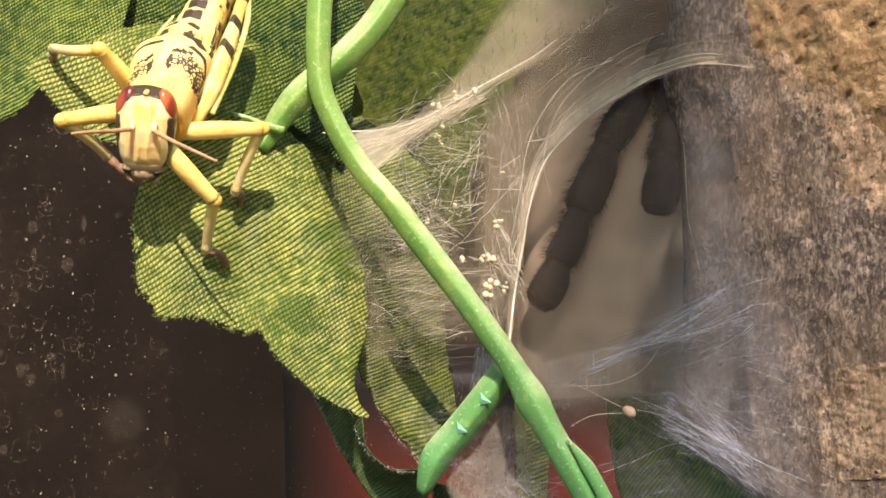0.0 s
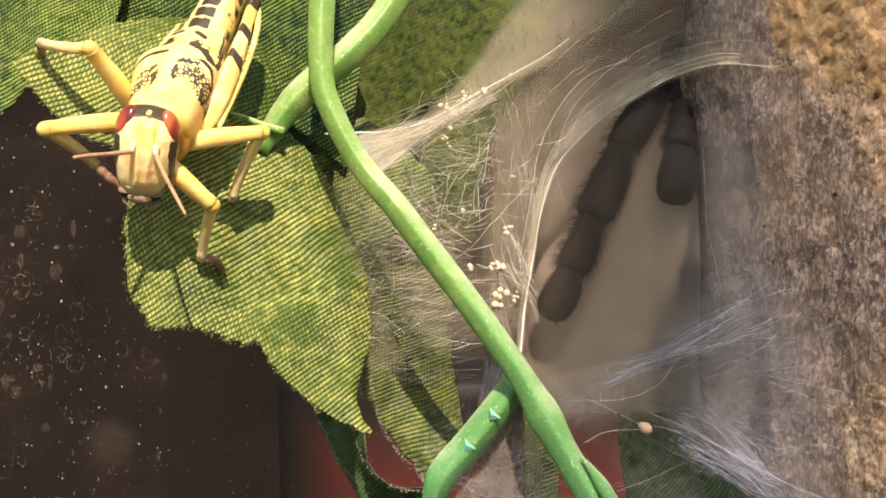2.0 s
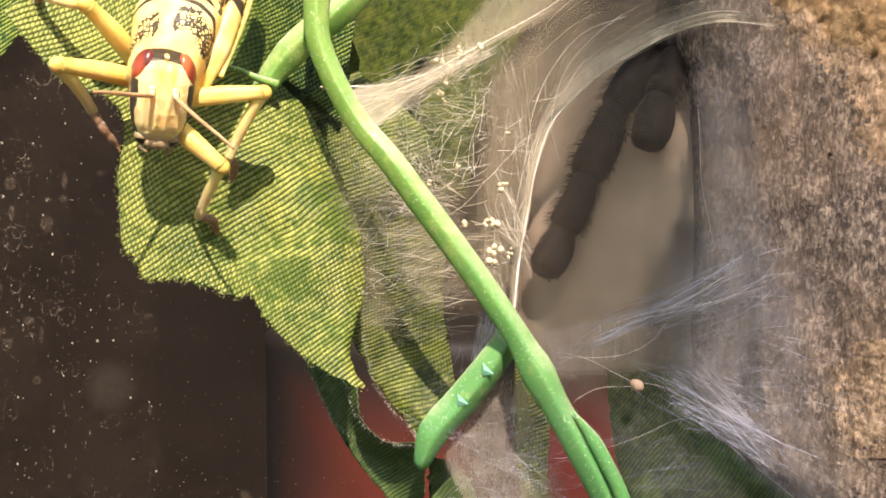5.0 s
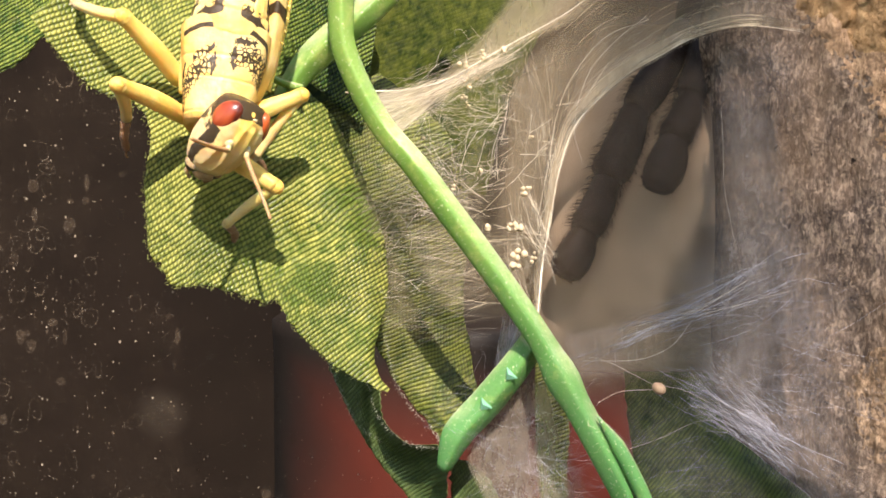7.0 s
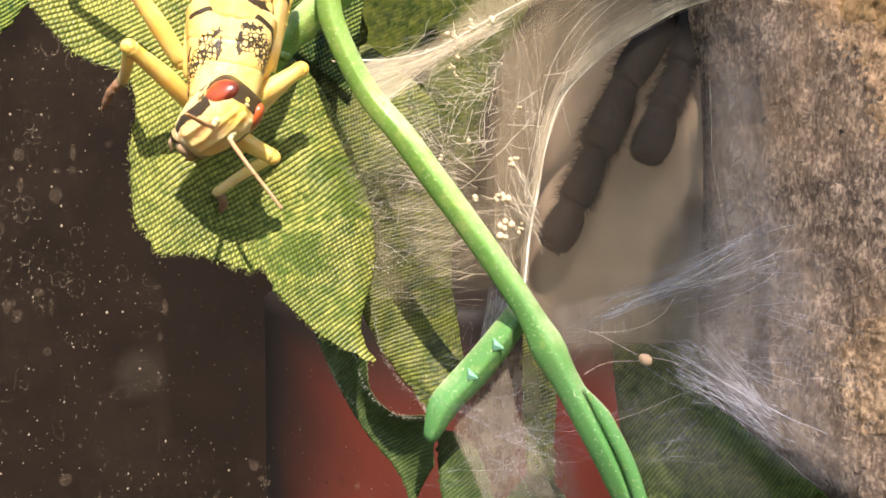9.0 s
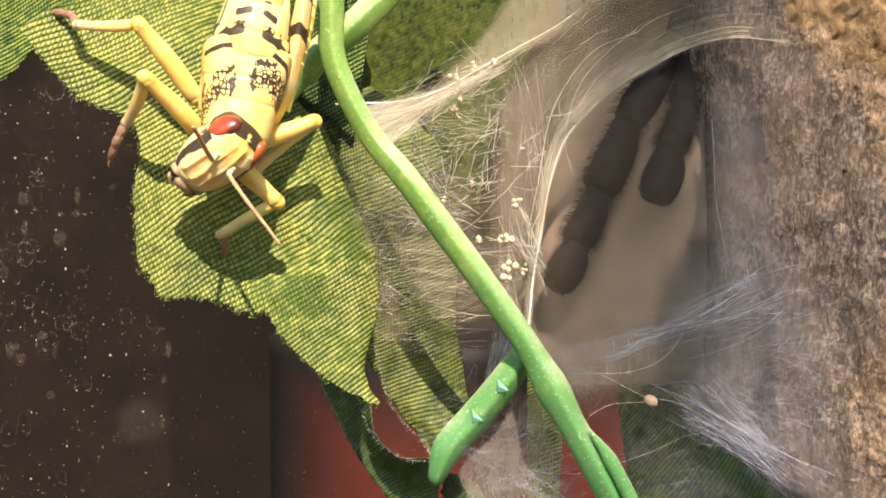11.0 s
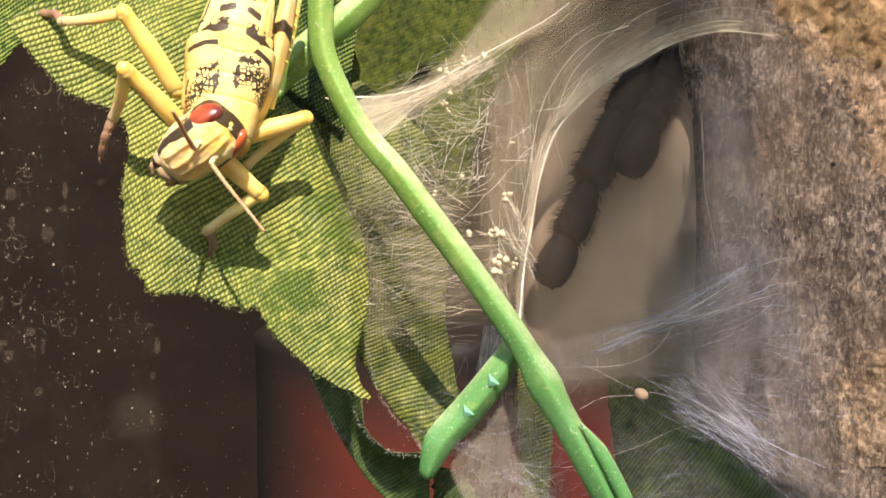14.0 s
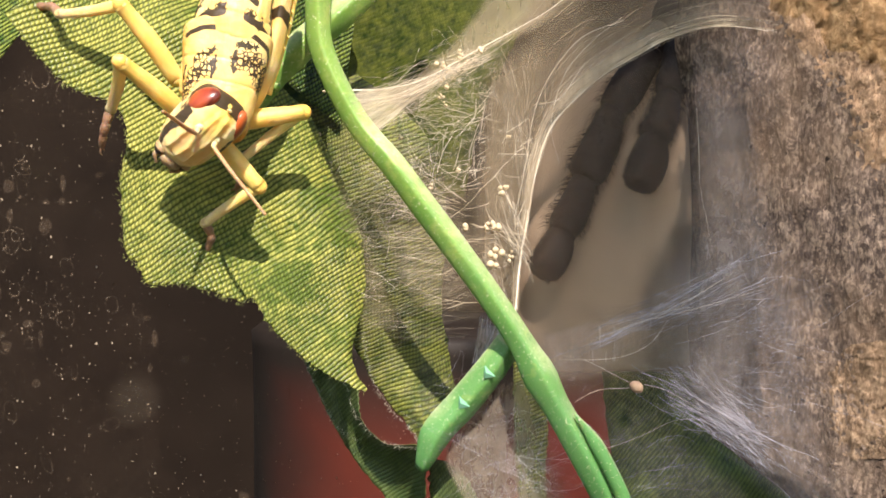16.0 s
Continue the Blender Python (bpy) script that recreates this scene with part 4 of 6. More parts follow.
loose_threads("stray_threads", 60, ((-12, -3), (1, 4), (53, 72)), 3.4, 0.010)
loose_threads("stray_threads", 14, ((3.5, 9), (2, 4), (57, 72)), 4.0, 0.013)


def arcs(name, inner, outer, count, reach, radius, label=""):
    """Threads that run along the mouth of the burrow, close together at its rim and wider apart outside."""
    pi, po = spline(inner, 80), spline(outer, 80)
    bm = bmesh.new()
    for n in range(count):
        w0 = rng.random() ** 2 * reach
        w1 = max(0, w0 + rng.gauss(0, 0.10) * (0.3 + w0))
        v0 = rng.uniform(-0.1, 0.55)
        v1 = min(rng.uniform(0.88, 1.0), v0 + rng.uniform(0.25, 0.9))
        v0 = max(0, v0)
        off = Vector([rng.gauss(0, 0.12 + 0.5 * w0) for _ in range(3)])
        line = []
        for k in range(25):
            v = (v0 + (v1 - v0) * k / 24) * 80
            i = min(int(v), 79)
            w = w0 + (w1 - w0) * k / 24
            p = pi[i].lerp(pi[i + 1], v - i).lerp(po[i].lerp(po[i + 1], v - i), w) + off
            line.append(p + noise.noise_vector(p * 0.25 + Vector((n, 0, 0))) * (0.1 + 0.6 * w))
        tube(bm, line, radius * (rng.uniform(0.5, 1.0) if rng.random() < 0.85 else 1.8), 3, caps=False)
    return tagged(part(name, bm, THREAD_WARM, web, label), kind="stuff")


OUTER = [(5.6, -3, 50.72), (4.4, 8, 57.5), (4.1, 9, 63.33), (4.2, 10, 69.27), (4.4, 9, 75.72), (4.9, 8, 81.24), (8.73, 8, 87.02), (14.5, 8, 92.15), (22.2, 8, 97.28), (31.94, 6, 99.2), (36.93, 0, 95.43)]
mid_edge = [Vector(a).lerp(Vector(b), 0.2) for a, b in zip(ARCH, OUTER)]
veil("rim_band", ARCH, mid_edge, SILK_RIM, 10, 60, 0.0, "dense pale silk at the burrow mouth", (0.0, 0.8, 0.05, 0.4))
arcs("rim_threads", ARCH, OUTER, 150, 0.07, 0.020)
arcs("curtain_arcs", ARCH, OUTER, 55, 0.95, 0.011)

GUYS = [
    [(-9.45, -3, 75.76), (-5.64, 0, 76.37), (-1.46, 2, 77.75), (4.13, 5, 81.34), (11.2, 7, 85.52), (14.5, 8, 87.98)],
    [(13.91, 3, 47.76), (16.37, 3, 47.14), (18.83, 3, 45.91), (20.98, 3, 44.8)],
    [(15.14, 3, 42.71), (17.6, 3, 43.94), (21.17, 3, 44.19)],
    [(22.52, 3, 44.56), (24.58, 4, 44.05), (26.66, 5, 43.04), (29.79, 5, 41.29)],
    [(13.29, 3, 47.26), (19.44, 3, 47.45), (23.33, 4, 48.89), (25.72, 5, 51.61)],
    [(19.32, 8, 36.64), (22.85, 8, 37.92), (26.92, 9, 39.55), (29.5, 9, 39.88)],
    [(28.73, 5, 75.08), (28.73, 4, 71.23), (28.92, 4, 66.27), (29.66, 4, 62.54), (30.29, 4, 59.13)],
    [(20.72, 5, 84.79), (16.02, 5, 82.91), (12.58, 5, 78.84), (10.61, 4, 74.34), (9.6, 3, 68.68), (8.3, 2, 62.5)],
    [(10.34, 3, 75.08), (13.41, 4, 75.89), (14.96, 4, 78.06), (16.34, 5, 80.09)],
    [(19.61, 4, 51.06), (24.58, 4, 52.49), (29.29, 3, 53.17), (33.31, 2, 53.41)],
    [(24.58, 4, 52.3), (28.06, 3, 54.22), (32.09, 2, 56.89)],
    [(-8.43, 3, 61.17), (-4.74, 0, 65.75)],
    [(15.89, 4, 48.58), (20.23, 4, 50.63), (25.6, 3, 52.68), (30.87, 2, 56.1)],
    [(17.13, 4, 49.39), (22.71, 4, 51.37), (27.44, 3, 52.68), (35.13, 0, 55.26)],
    [(27.91, 5, 42.85), (30.42, 5, 41.16), (33.26, 4, 39.27), (36.06, 3, 36.68)],
    [(27.6, 5, 43.48), (30.73, 5, 41.6), (33.89, 4, 38.65)],
    [(13.41, 4, 68.75), (12.58, 5, 73.21), (14.26, 6, 79), (17.57, 7, 82.98), (20.92, 8, 85.73)],
]
for k, g in enumerate(GUYS):
    bm = bmesh.new()
    tube(bm, spline(g, 24), (lambda u: (0.07 - 0.05 * u) * (1 + 0.5 * noise.noise(Vector((u * 9, 1, 0))))) if k == 0 else 0.011 if k == 6 else 0.013, 6)
    part("guy_line", bm, THREAD_SOLID, web)
bm = bmesh.new()
tube(bm, spline(ARCH, 90), lambda u: (0.10 + 0.05 * noise.noise(Vector((u * 14, 2, 0)))) * (1.02 - u ** 4), 6, lambda t: 1 + 0.2 * math.cos(3 * t))
part("arch_rim", bm, THREAD_SOLID, web, "thick tan silk rim of the burrow mouth")

# ---- small things in the web ----
bm = bmesh.new()
ball(bm, (21.69, 2.5, 44.38), (0.8, 0.6, 0.62), Euler((0, radians(35), 0)).to_matrix(), 3, lambda v: v * (1 + 0.08 * noise.noise(v * 2)))
tagged(part("egg_case", bm, EGG), "small tan egg-shaped husk hung in the web", "husk")


def crumb(q, r):
    bm = bmesh.new()
    for _ in range(4):
        o = Vector([rng.gauss(0, 0.55 * r) for _ in range(3)])
        ball(bm, Vector(q) + o, (r * rng.uniform(0.5, 0.8),) * 3, sub=1, shape=lambda v: v * (1 + 0.35 * noise.noise(v * 1.7 + o)))
    return tagged(part("crumb", bm, CRUMB), "pale yellow crumb caught in the silk", "crumb", "crumbs in the web")


for q, r in (((0.18, 2, 77.63), 0.32), ((0.37, 2, 75.86), 0.28), ((0.98, 2.2, 76.81), 0.33), ((1.72, 2.6, 77.84), 0.22), ((0.79, 2, 74.95), 0.22), ((3.21, 3.4, 79.94), 0.2), ((4.84, 4, 81.47), 0.42), ((2.41, 3.5, 80.58), 0.35), ((0.55, 3, 79.26), 0.45), ((1.29, 3, 78.83), 0.3), ((2.41, 3.5, 68.1), 0.32), ((7.06, 2.8, 65.65), 0.42), ((7.41, 2.5, 65.88), 0.3), ((6.47, 2, 61.89), 0.6), ((5.55, 2, 61.77), 0.35),
             ((6.11, 1, 58.97), 0.55), ((5.78, 0.5, 57.65), 0.5), ((7.92, 1, 58.55), 0.35), ((3.14, 3, 61.91), 0.45), ((-14.9, 6, 71.05), 0.35), ((-14.14, 6, 71.42), 0.4), ((-13.25, 6, 72.06), 0.22), ((-10.45, 5, 64.32), 0.45), ((-0.65, -1, 66), 0.3), ((-4.12, 3, 71.57), 0.3), ((-11.52, -5, 75.36), 0.14), ((7.7, 4, 71.73), 0.25)):
    crumb(q, r)

# ---- spider ----
spider = thing("tarantula", "dark brown hairy tarantula waiting in its burrow", "spider")
spider.location = Vector((27.98, 22, 86.55)) * MM
SPIDER_AT = Vector((27.98, 22, 86.55))
bm = bmesh.new()
ball(bm, (1.5, 0.5, 2), (2.4, 1.8, 3.4), sub=3)
part("carapace", bm, FUR, spider)


def hairs(bm, line, radius, count, length):
    for _ in range(count):
        i = rng.randrange(1, len(line) - 1)
        d = (line[i + 1] - line[i - 1]).normalized()
        t = rng.uniform(0, 2 * math.pi)
        a = d.cross(Vector((0, 1, 0))).normalized()
        out = a * math.cos(t) + d.cross(a) * math.sin(t)
        p = line[i] + out * radius(i / (len(line) - 1)) * 0.95
        n = length * rng.uniform(0.4, 1.3)
        tube(bm, [p, p + out * n * 0.5 + d * n * 0.25, p + out * n * 0.8 + d * n * 0.65], lambda u: 0.028 * (1.1 - u), 3, caps=False)


def spider_leg(name, joints, widths):
    """A leg in segments with narrow joints: one mesh part each, in the spider's space."""
    first = None
    last = len(joints) - 2
    for k, (a, b) in enumerate(zip(joints, joints[1:])):
        a, b = Vector(a) - SPIDER_AT, Vector(b) - SPIDER_AT
        w = widths[k]
        d = (b - a).normalized()
        line = spline([a - d * 0.3, a.lerp(b, 0.5) + Vector((0.35, 0, 0.15)), b + d * 0.2], 24)
        stops = ([0, 0.08, 0.3, 0.6, 0.85, 0.96, 1], [0.55, 0.72, 0.92, 1.0, 0.88, 0.55, 0.12]) if k == last else ([0, 0.10, 0.45, 0.8, 0.95, 1], [0.52, 0.70, 0.84, 0.94, 0.80, 0.50])
        thick = table(*stops)
        bm = bmesh.new()
        tube(bm, line, lambda u: w * thick(u) * (1 + 0.05 * noise.noise(Vector((u * 5, k, w)))), 20, lambda t: 1 + 0.04 * math.cos(3 * t))
        hairs(bm, line, lambda u: w * thick(u), 800, 1.25 if k < last else 0.5)
        seg = part(name if first is None else "leg_segment", bm, FUR, first or spider)
        first = first or seg
    return first


spider_leg("leg", [(27.36, 19, 86.66), (20.9, 15, 76.02), (17.24, 13, 67.75), (14.52, 12, 61.39), (11.84, 11, 56.12)], [2.4, 2.6, 2.25, 2.2])
leg_b = spider_leg("leg", [(29.1, 18, 86.46), (26.95, 12.2, 78.65), (24.6, 9.8, 73.42), (22.4, 8.8, 67.5)], [1.95, 2.15, 2.3])

# ---- locust ----
# Its own space: x to its side, -y out of its back, z towards its tail; the origin lies in the middle of the pronotum.
locust = thing("locust", "yellow and black young locust clinging to the cloth leaf", "locust")


def paint(ob, **fields):
    """Stores the fields of the pattern, each a function of a point in millimetres, on the mesh."""
    for key, f in fields.items():
        layer = ob.data.attributes.new(key, "FLOAT", "POINT")
        layer.data.foreach_set("value", [float(f(v.co / MM)) for v in ob.data.vertices])
    return ob


def shell(name, zs, ring, material, parent, label="", sides=56):
    """A closed skin through rings at the heights zs; ring(z, angle) gives x, y, z, with the angle 0 at the back (-y), growing towards +x."""
    bm = bmesh.new()
    rows = [[bm.verts.new(ring(z, 2 * math.pi * k / sides - math.pi)) for k in range(sides)] for z in zs]
    for p, q in zip(rows, rows[1:]):
        for k in range(sides):
            bm.faces.new((p[k], p[(k + 1) % sides], q[(k + 1) % sides], q[k]))
    bm.faces.new(rows[0])
    bm.faces.new(rows[-1][::-1])
    return part(name, bm, material, parent, label)


def spread(a, b, n):
    return [a + (b - a) * k / n for k in range(n + 1)]


def round_angle(p):
    return math.atan2(p.x, -p.y)


def band(p, stops, reach, skew=0.0):
    """1 on a line through the stops (angle in degrees, z), alike on both sides, falling to 0 at reach; skew: how far it slants round the back."""
    turn = math.degrees(round_angle(p))
    a, best = abs(turn) * 0.065, 9.0
    z = p.z - skew * max(-70, min(70, turn))
    for (a0, z0), (a1, z1) in zip(stops, stops[1:]):
        u, v, w = Vector((a0 * 0.065, z0)), Vector((a1 * 0.065, z1)), Vector((a, z))
        t = min(1, max(0, (w - u).dot(v - u) / max((v - u).length_squared, 1e-6)))
        best = min(best, (w - u.lerp(v, t)).length)
    return max(0.0, 1.4 - best / reach)


PRO_W = table([-6.1, -5.8, -5.3, -2.2, 0, 2.0, 3.4, 3.8], [2.6, 3.05, 3.2, 3.6, 3.95, 4.25, 4.35, 4.1])
PRO_H = table([-6.1, -5.8, -5.3, -2.2, 0, 2.0, 3.4, 3.8], [2.5, 3.05, 3.25, 3.0, 3.1, 3.25, 3.35, 3.15])


def pronotum_ring(z, t):
    w, h = PRO_W(z), PRO_H(z)
    g = 1 - 0.030 * math.exp(-((z + 1.8) / 0.14) ** 2) - 0.026 * math.exp(-((z - 0.35) / 0.13) ** 2) - 0.03 * math.exp(-((z + 5.15) / 0.12) ** 2)
    g += 0.045 * math.exp(-(t / 0.05) ** 2) + 0.006 * noise.noise(Vector((t * 4, z * 1.2, 2)))
    s, c = math.sin(t), math.cos(t)
    y = -h * math.copysign(abs(c) ** 0.86, c) * g
    return (w * math.copysign(abs(s) ** 0.84, s) * g, y if c > 0 else y * 0.9, z + 0.75 * step(0, 3.4, z) * max(0, c) ** 3 - 0.8 * step(0, -4, z) * max(0, -c))


pronotum = shell("pronotum", spread(-6.1, 3.8, 110) + [3.82], pronotum_ring, DORSAL, locust, "yellow pronotum with a black net pattern", 120)
SKEW = 0.022
paint(pronotum,
      net=lambda p: max(band(p, [(24, 0.0), (44, -0.3), (62, -1.4), (78, -2.8)], 1.1, SKEW), band(p, [(20, 1.5), (44, 1.1)], 0.5, SKEW), band(p, [(98, -1.6), (106, 0.2)], 0.6)),
      mark=lambda p: max(band(p, [(17, 0.9), (15, -0.3), (18, -1.2)], 0.17, SKEW), band(p, [(66, 0.8), (80, -0.6), (84, -2.4), (76, -3.6)], 0.2, SKEW), band(p, [(8, 3.3), (40, 3.0), (66, 2.3)], 0.28), band(p, [(102, -2.2), (108, -0.2)], 0.36)),
      tint=lambda p: 0.85 * step(60, 86, abs(math.degrees(round_angle(p)))) + 0.45 * step(-5.0, -5.4, p.z),
      grey=lambda p: 0.7 * band(p, [(102, -1.6), (108, 0.2)], 0.8))

THO_W = table([2.2, 3.2, 4.4, 5.8, 7.4, 8.2], [3.2, 3.75, 3.8, 3.5, 3.05, 2.6])


def thorax_ring(z, t):
    w = THO_W(z) * (1 - 0.03 * math.exp(-((z - 5.3) / 0.15) ** 2) + 0.03 * math.exp(-(t / 0.07) ** 2))
    return (w * math.sin(t), -0.80 * w * math.cos(t), z)


thorax = shell("thorax", spread(2.2, 8.2, 40), thorax_ring, DORSAL, locust, "cream thorax", 64)
paint(thorax, mark=lambda p: max(band(p, [(22, 5.1), (52, 4.5), (66, 3.8)], 0.42), band(p, [(18, 7.2), (40, 6.8)], 0.4), band(p, [(78, 3.6), (84, 7.4)], 0.35)),
      net=lambda p: band(p, [(24, 5.6), (50, 5.1)], 0.6), tint=lambda p: 0.7 * step(85, 115, abs(math.degrees(round_angle(p)))))

SEGMENT = 1.9


def abdomen_width(z):
    k = ((z - 6.6) / SEGMENT) % 1.0
    return float(np.interp(z, [6.6, 9, 14, 19, 23, 25.5, 26.6], [2.75, 2.6, 2.3, 1.95, 1.45, 0.9, 0.2])) * (0.955 + 0.07 * k ** 0.7 * step(1.0, 0.93, k))


def abdomen_ring(z, t):
    w = abdomen_width(z) * (1 + 0.05 * math.exp(-(t / 0.12) ** 2))
    return (w * math.sin(t), 0.7 - 0.95 * w * math.cos(t), z)


def blot(p):
    q = Vector((p.x, p.y - 0.7, p.z))
    a, k = abs(math.degrees(round_angle(q))), ((p.z - 6.6) / SEGMENT) % 1.0
    top = step(34, 20, a) * step(0.08, 0.25, k) * (1 - 0.3 * step(0.75, 1.0, k))
    side = 0.62 * step(96, 80, a) * step(62, 76, a) * step(0.25, 0.5, k)
    return max(top * 0.9, side, 0.40 * step(44, 54, a))


abdomen = shell("abdomen", spread(6.6, 26.6, 190), abdomen_ring, BANDED, locust, "yellow ringed abdomen with black blots", 56)
paint(abdomen, mark=blot, tint=lambda p: 0.55 * step(40, 60, abs(math.degrees(math.atan2(p.x, 0.7 - p.y)))))
for k in range(9):
    z = 6.6 + SEGMENT * (k + 0.93)
    w = abdomen_width(z)
    bm = bmesh.new()
    ball(bm, (0.1, 0.7 - 0.97 * w, z), (0.40, 0.18, 0.30), sub=2)
    part("pale_spot", bm, RIDGE, locust, "cream spot")

for s in (-1, 1):
    bm = bmesh.new()
    rows = []
    for i in range(25):
        u = i / 24
        z = 2.2 + 7.2 * u
        half = 1.35 * math.sin(math.pi * (0.06 + 0.93 * u)) ** 0.7 + 0.02
        a0 = radians(56 + 4 * u)
        row = []
        for k in range(13):
            v = k / 12 * 2 - 1
            a = a0 + v * half / 3.4
            r = 3.4 + 0.7 * u - 1.35 * u * u + 0.05 * math.cos(v * 9)
            row.append(bm.verts.new((s * r * math.sin(a), -0.82 * r * math.cos(a) - 0.1, z + 0.4 * v)))
        rows.append(row)
    for p, q in zip(rows, rows[1:]):
        for k in range(12):
            bm.faces.new((p[k], p[k + 1], q[k + 1], q[k]))
    bud = part("wing_bud", bm, DORSAL, locust, "short cream wing bud with brown veins")
    bud.modifiers.new("thickness", "SOLIDIFY").thickness = 0.00018
    paint(bud, mark=lambda p: 0.12 + 0.7 * math.exp(-((abs(math.degrees(round_angle(p))) - 74) / 4) ** 2) + 0.35 * math.exp(-((abs(math.degrees(round_angle(p))) - 50) / 3) ** 2))

# head, about the point between the eyes; the face points down -z, out along -y
HEAD_Z = [2.15, 1.98, 1.45, 0.6, -0.6, -2.0, -3.4, -4.6, -5.3, -5.9, -6.4, -6.7]
HEAD_W = table(HEAD_Z[::-1], [0.8, 1.5, 1.95, 2.25, 2.5, 2.75, 2.9, 2.9, 2.72, 2.3, 1.4, 0.4])
HEAD_F = table(HEAD_Z[::-1], [0.7, 1.4, 1.95, 2.3, 2.55, 2.75, 2.8, 2.65, 2.3, 1.7, 0.8, 0.2])


def face_ring(z, t):
    """Angle 0 is the middle of the face."""
    w, f = HEAD_W(z), HEAD_F(z)
    s, c = math.sin(t), math.cos(t)
    x = w * math.copysign(abs(s) ** 0.90, s)
    y = -f * abs(c) ** 0.72 if c > 0 else 2.3 * step(2.25, 0.9, z) * step(-7.4, -3.0, z) * abs(c) ** 0.8
    if c > 0:
        on = step(1.5, 0.6, z) * step(-5.5, -4.9, z)
        a = abs(x)
        y -= on * (0.20 * math.exp(-((a - 0.52 + 0.08 * math.sin(z * 1.2)) / 0.15) ** 2) + 0.05 * math.exp(-(a / 0.4) ** 2))
        y -= step(-1.2, -2.4, z) * step(-5.6, -4.8, z) * 0.12 * math.exp(-((a - 1.62) / 0.16) ** 2)
        y += 0.10 * math.exp(-((z + 5.25) / 0.16) ** 2) + 0.10 * math.exp(-((a - 1.05) / 0.3) ** 2) * on
        y += 0.04 * noise.noise(Vector((x * 1.6, z * 1.1, 4)))
    return (x, y, z)


def under_eye(p):
    side = abs(math.degrees(math.atan2(p.x, -p.y)))
    stripe = 1.35 - abs(side - 63 - 5 * math.sin(p.z)) / (14 + 4 * noise.noise(Vector((p.z, 0, 3)))) if -6.2 < p.z < -0.6 else 0
    crown = step(1.36, 1.62, p.z + 0.20 * abs(p.x) + 0.30 * (p.y + 1.9))
    return max(stripe, step(0.7, 1.0, p.y), crown * (1 - 0.75 * math.exp(-((p.x / 0.3) ** 2 + ((p.z - 1.75) / 0.2) ** 2))), step(2.0, 2.3, abs(p.x)) * step(-2.6, -1.4, p.z) * 0.5)


head = shell("head", spread(-6.7, 2.15, 110), face_ring, FACE, locust, "long tan face with dark cheeks and red eyes", 112)
paint(head, mark=under_eye, tint=lambda p: 0.75 * step(-2.2, 0.2, p.z) * step(1.5, 0.8, abs(p.x)), grey=lambda p: step(-5.0, -6.2, p.z) * 0.6)
antennas = []
for sgn in (-1, 1):
    bm = bmesh.new()
    ball(bm, (2.02 * sgn, -0.75, 0.48), (0.76, 1.2, 1.66), Euler((0, radians(-19 * sgn), radians(-18 * sgn))).to_matrix(), 4, lambda v: Vector((v.x, v.y, v.z * (1.0 - 0.12 * v.y))))
    part("eye", bm, EYE, head, "glossy dark red compound eye")
    bm = bmesh.new()
    ball(bm, (1.0 * sgn, -2.55, -1.3), (0.42, 0.36, 0.5), None, 3)
    tube(bm, spline([(1.0 * sgn, -2.6, -1.3), (1.05 * sgn, -2.95, -1.5), (1.1 * sgn, -3.15, -1.7)], 6), 0.27, 10)
    part("antenna_socket", bm, RIDGE, head)
    bm = bmesh.new()
    tube(bm, spline([(0, 0, 0), (0, 0.1, -3), (0.15 * sgn, 0.2, -6), (0.3 * sgn, 0.4, -8.4)], 160), lambda u: (0.23 - 0.08 * u) * (1 + 0.13 * abs(math.sin(u * 60)) - 0.05), 8)
    antennas.append((part("antenna", bm, FEELER, head, "brown segmented antenna"), sgn))
    bm = bmesh.new()
    ball(bm, (1.3 * sgn, -0.75, -6.0), (0.75, 0.9, 0.8), None, 3, lambda v: v * (1 + 0.1 * noise.noise(v * 2)))
    paint(part("mandible", bm, LIP, head, "dark mandible"), mark=lambda p: 0.8 * step(-5.9, -6.4, p.z))
    bm = bmesh.new()
    tube(bm, spline([(1.15 * sgn, -0.4, -6.3), (1.5 * sgn, -0.8, -6.9), (1.1 * sgn, -1.1, -7.3), (0.8 * sgn, -1.1, -7.5)], 16), lambda u: 0.19 + 0.04 * math.sin(u * 13), 8)
    part("palp", bm, LIP, head, "jointed mouth palp")
bm = bmesh.new()
ball(bm, (0, -1.9, 1.70), (0.26, 0.12, 0.18), None, 2)
part("ocellus", bm, RIDGE, head, "pale spot on the crown")
bm = bmesh.new()
ball(bm, (0, -1.3, -6.45), (1.15, 0.7, 0.7), None, 4, lambda v: v * (1 - 0.12 * math.exp(-(v.x / 0.15) ** 2) * max(0, -v.z)))
part("upper_lip", bm, LIP, head, "grey-brown upper lip")


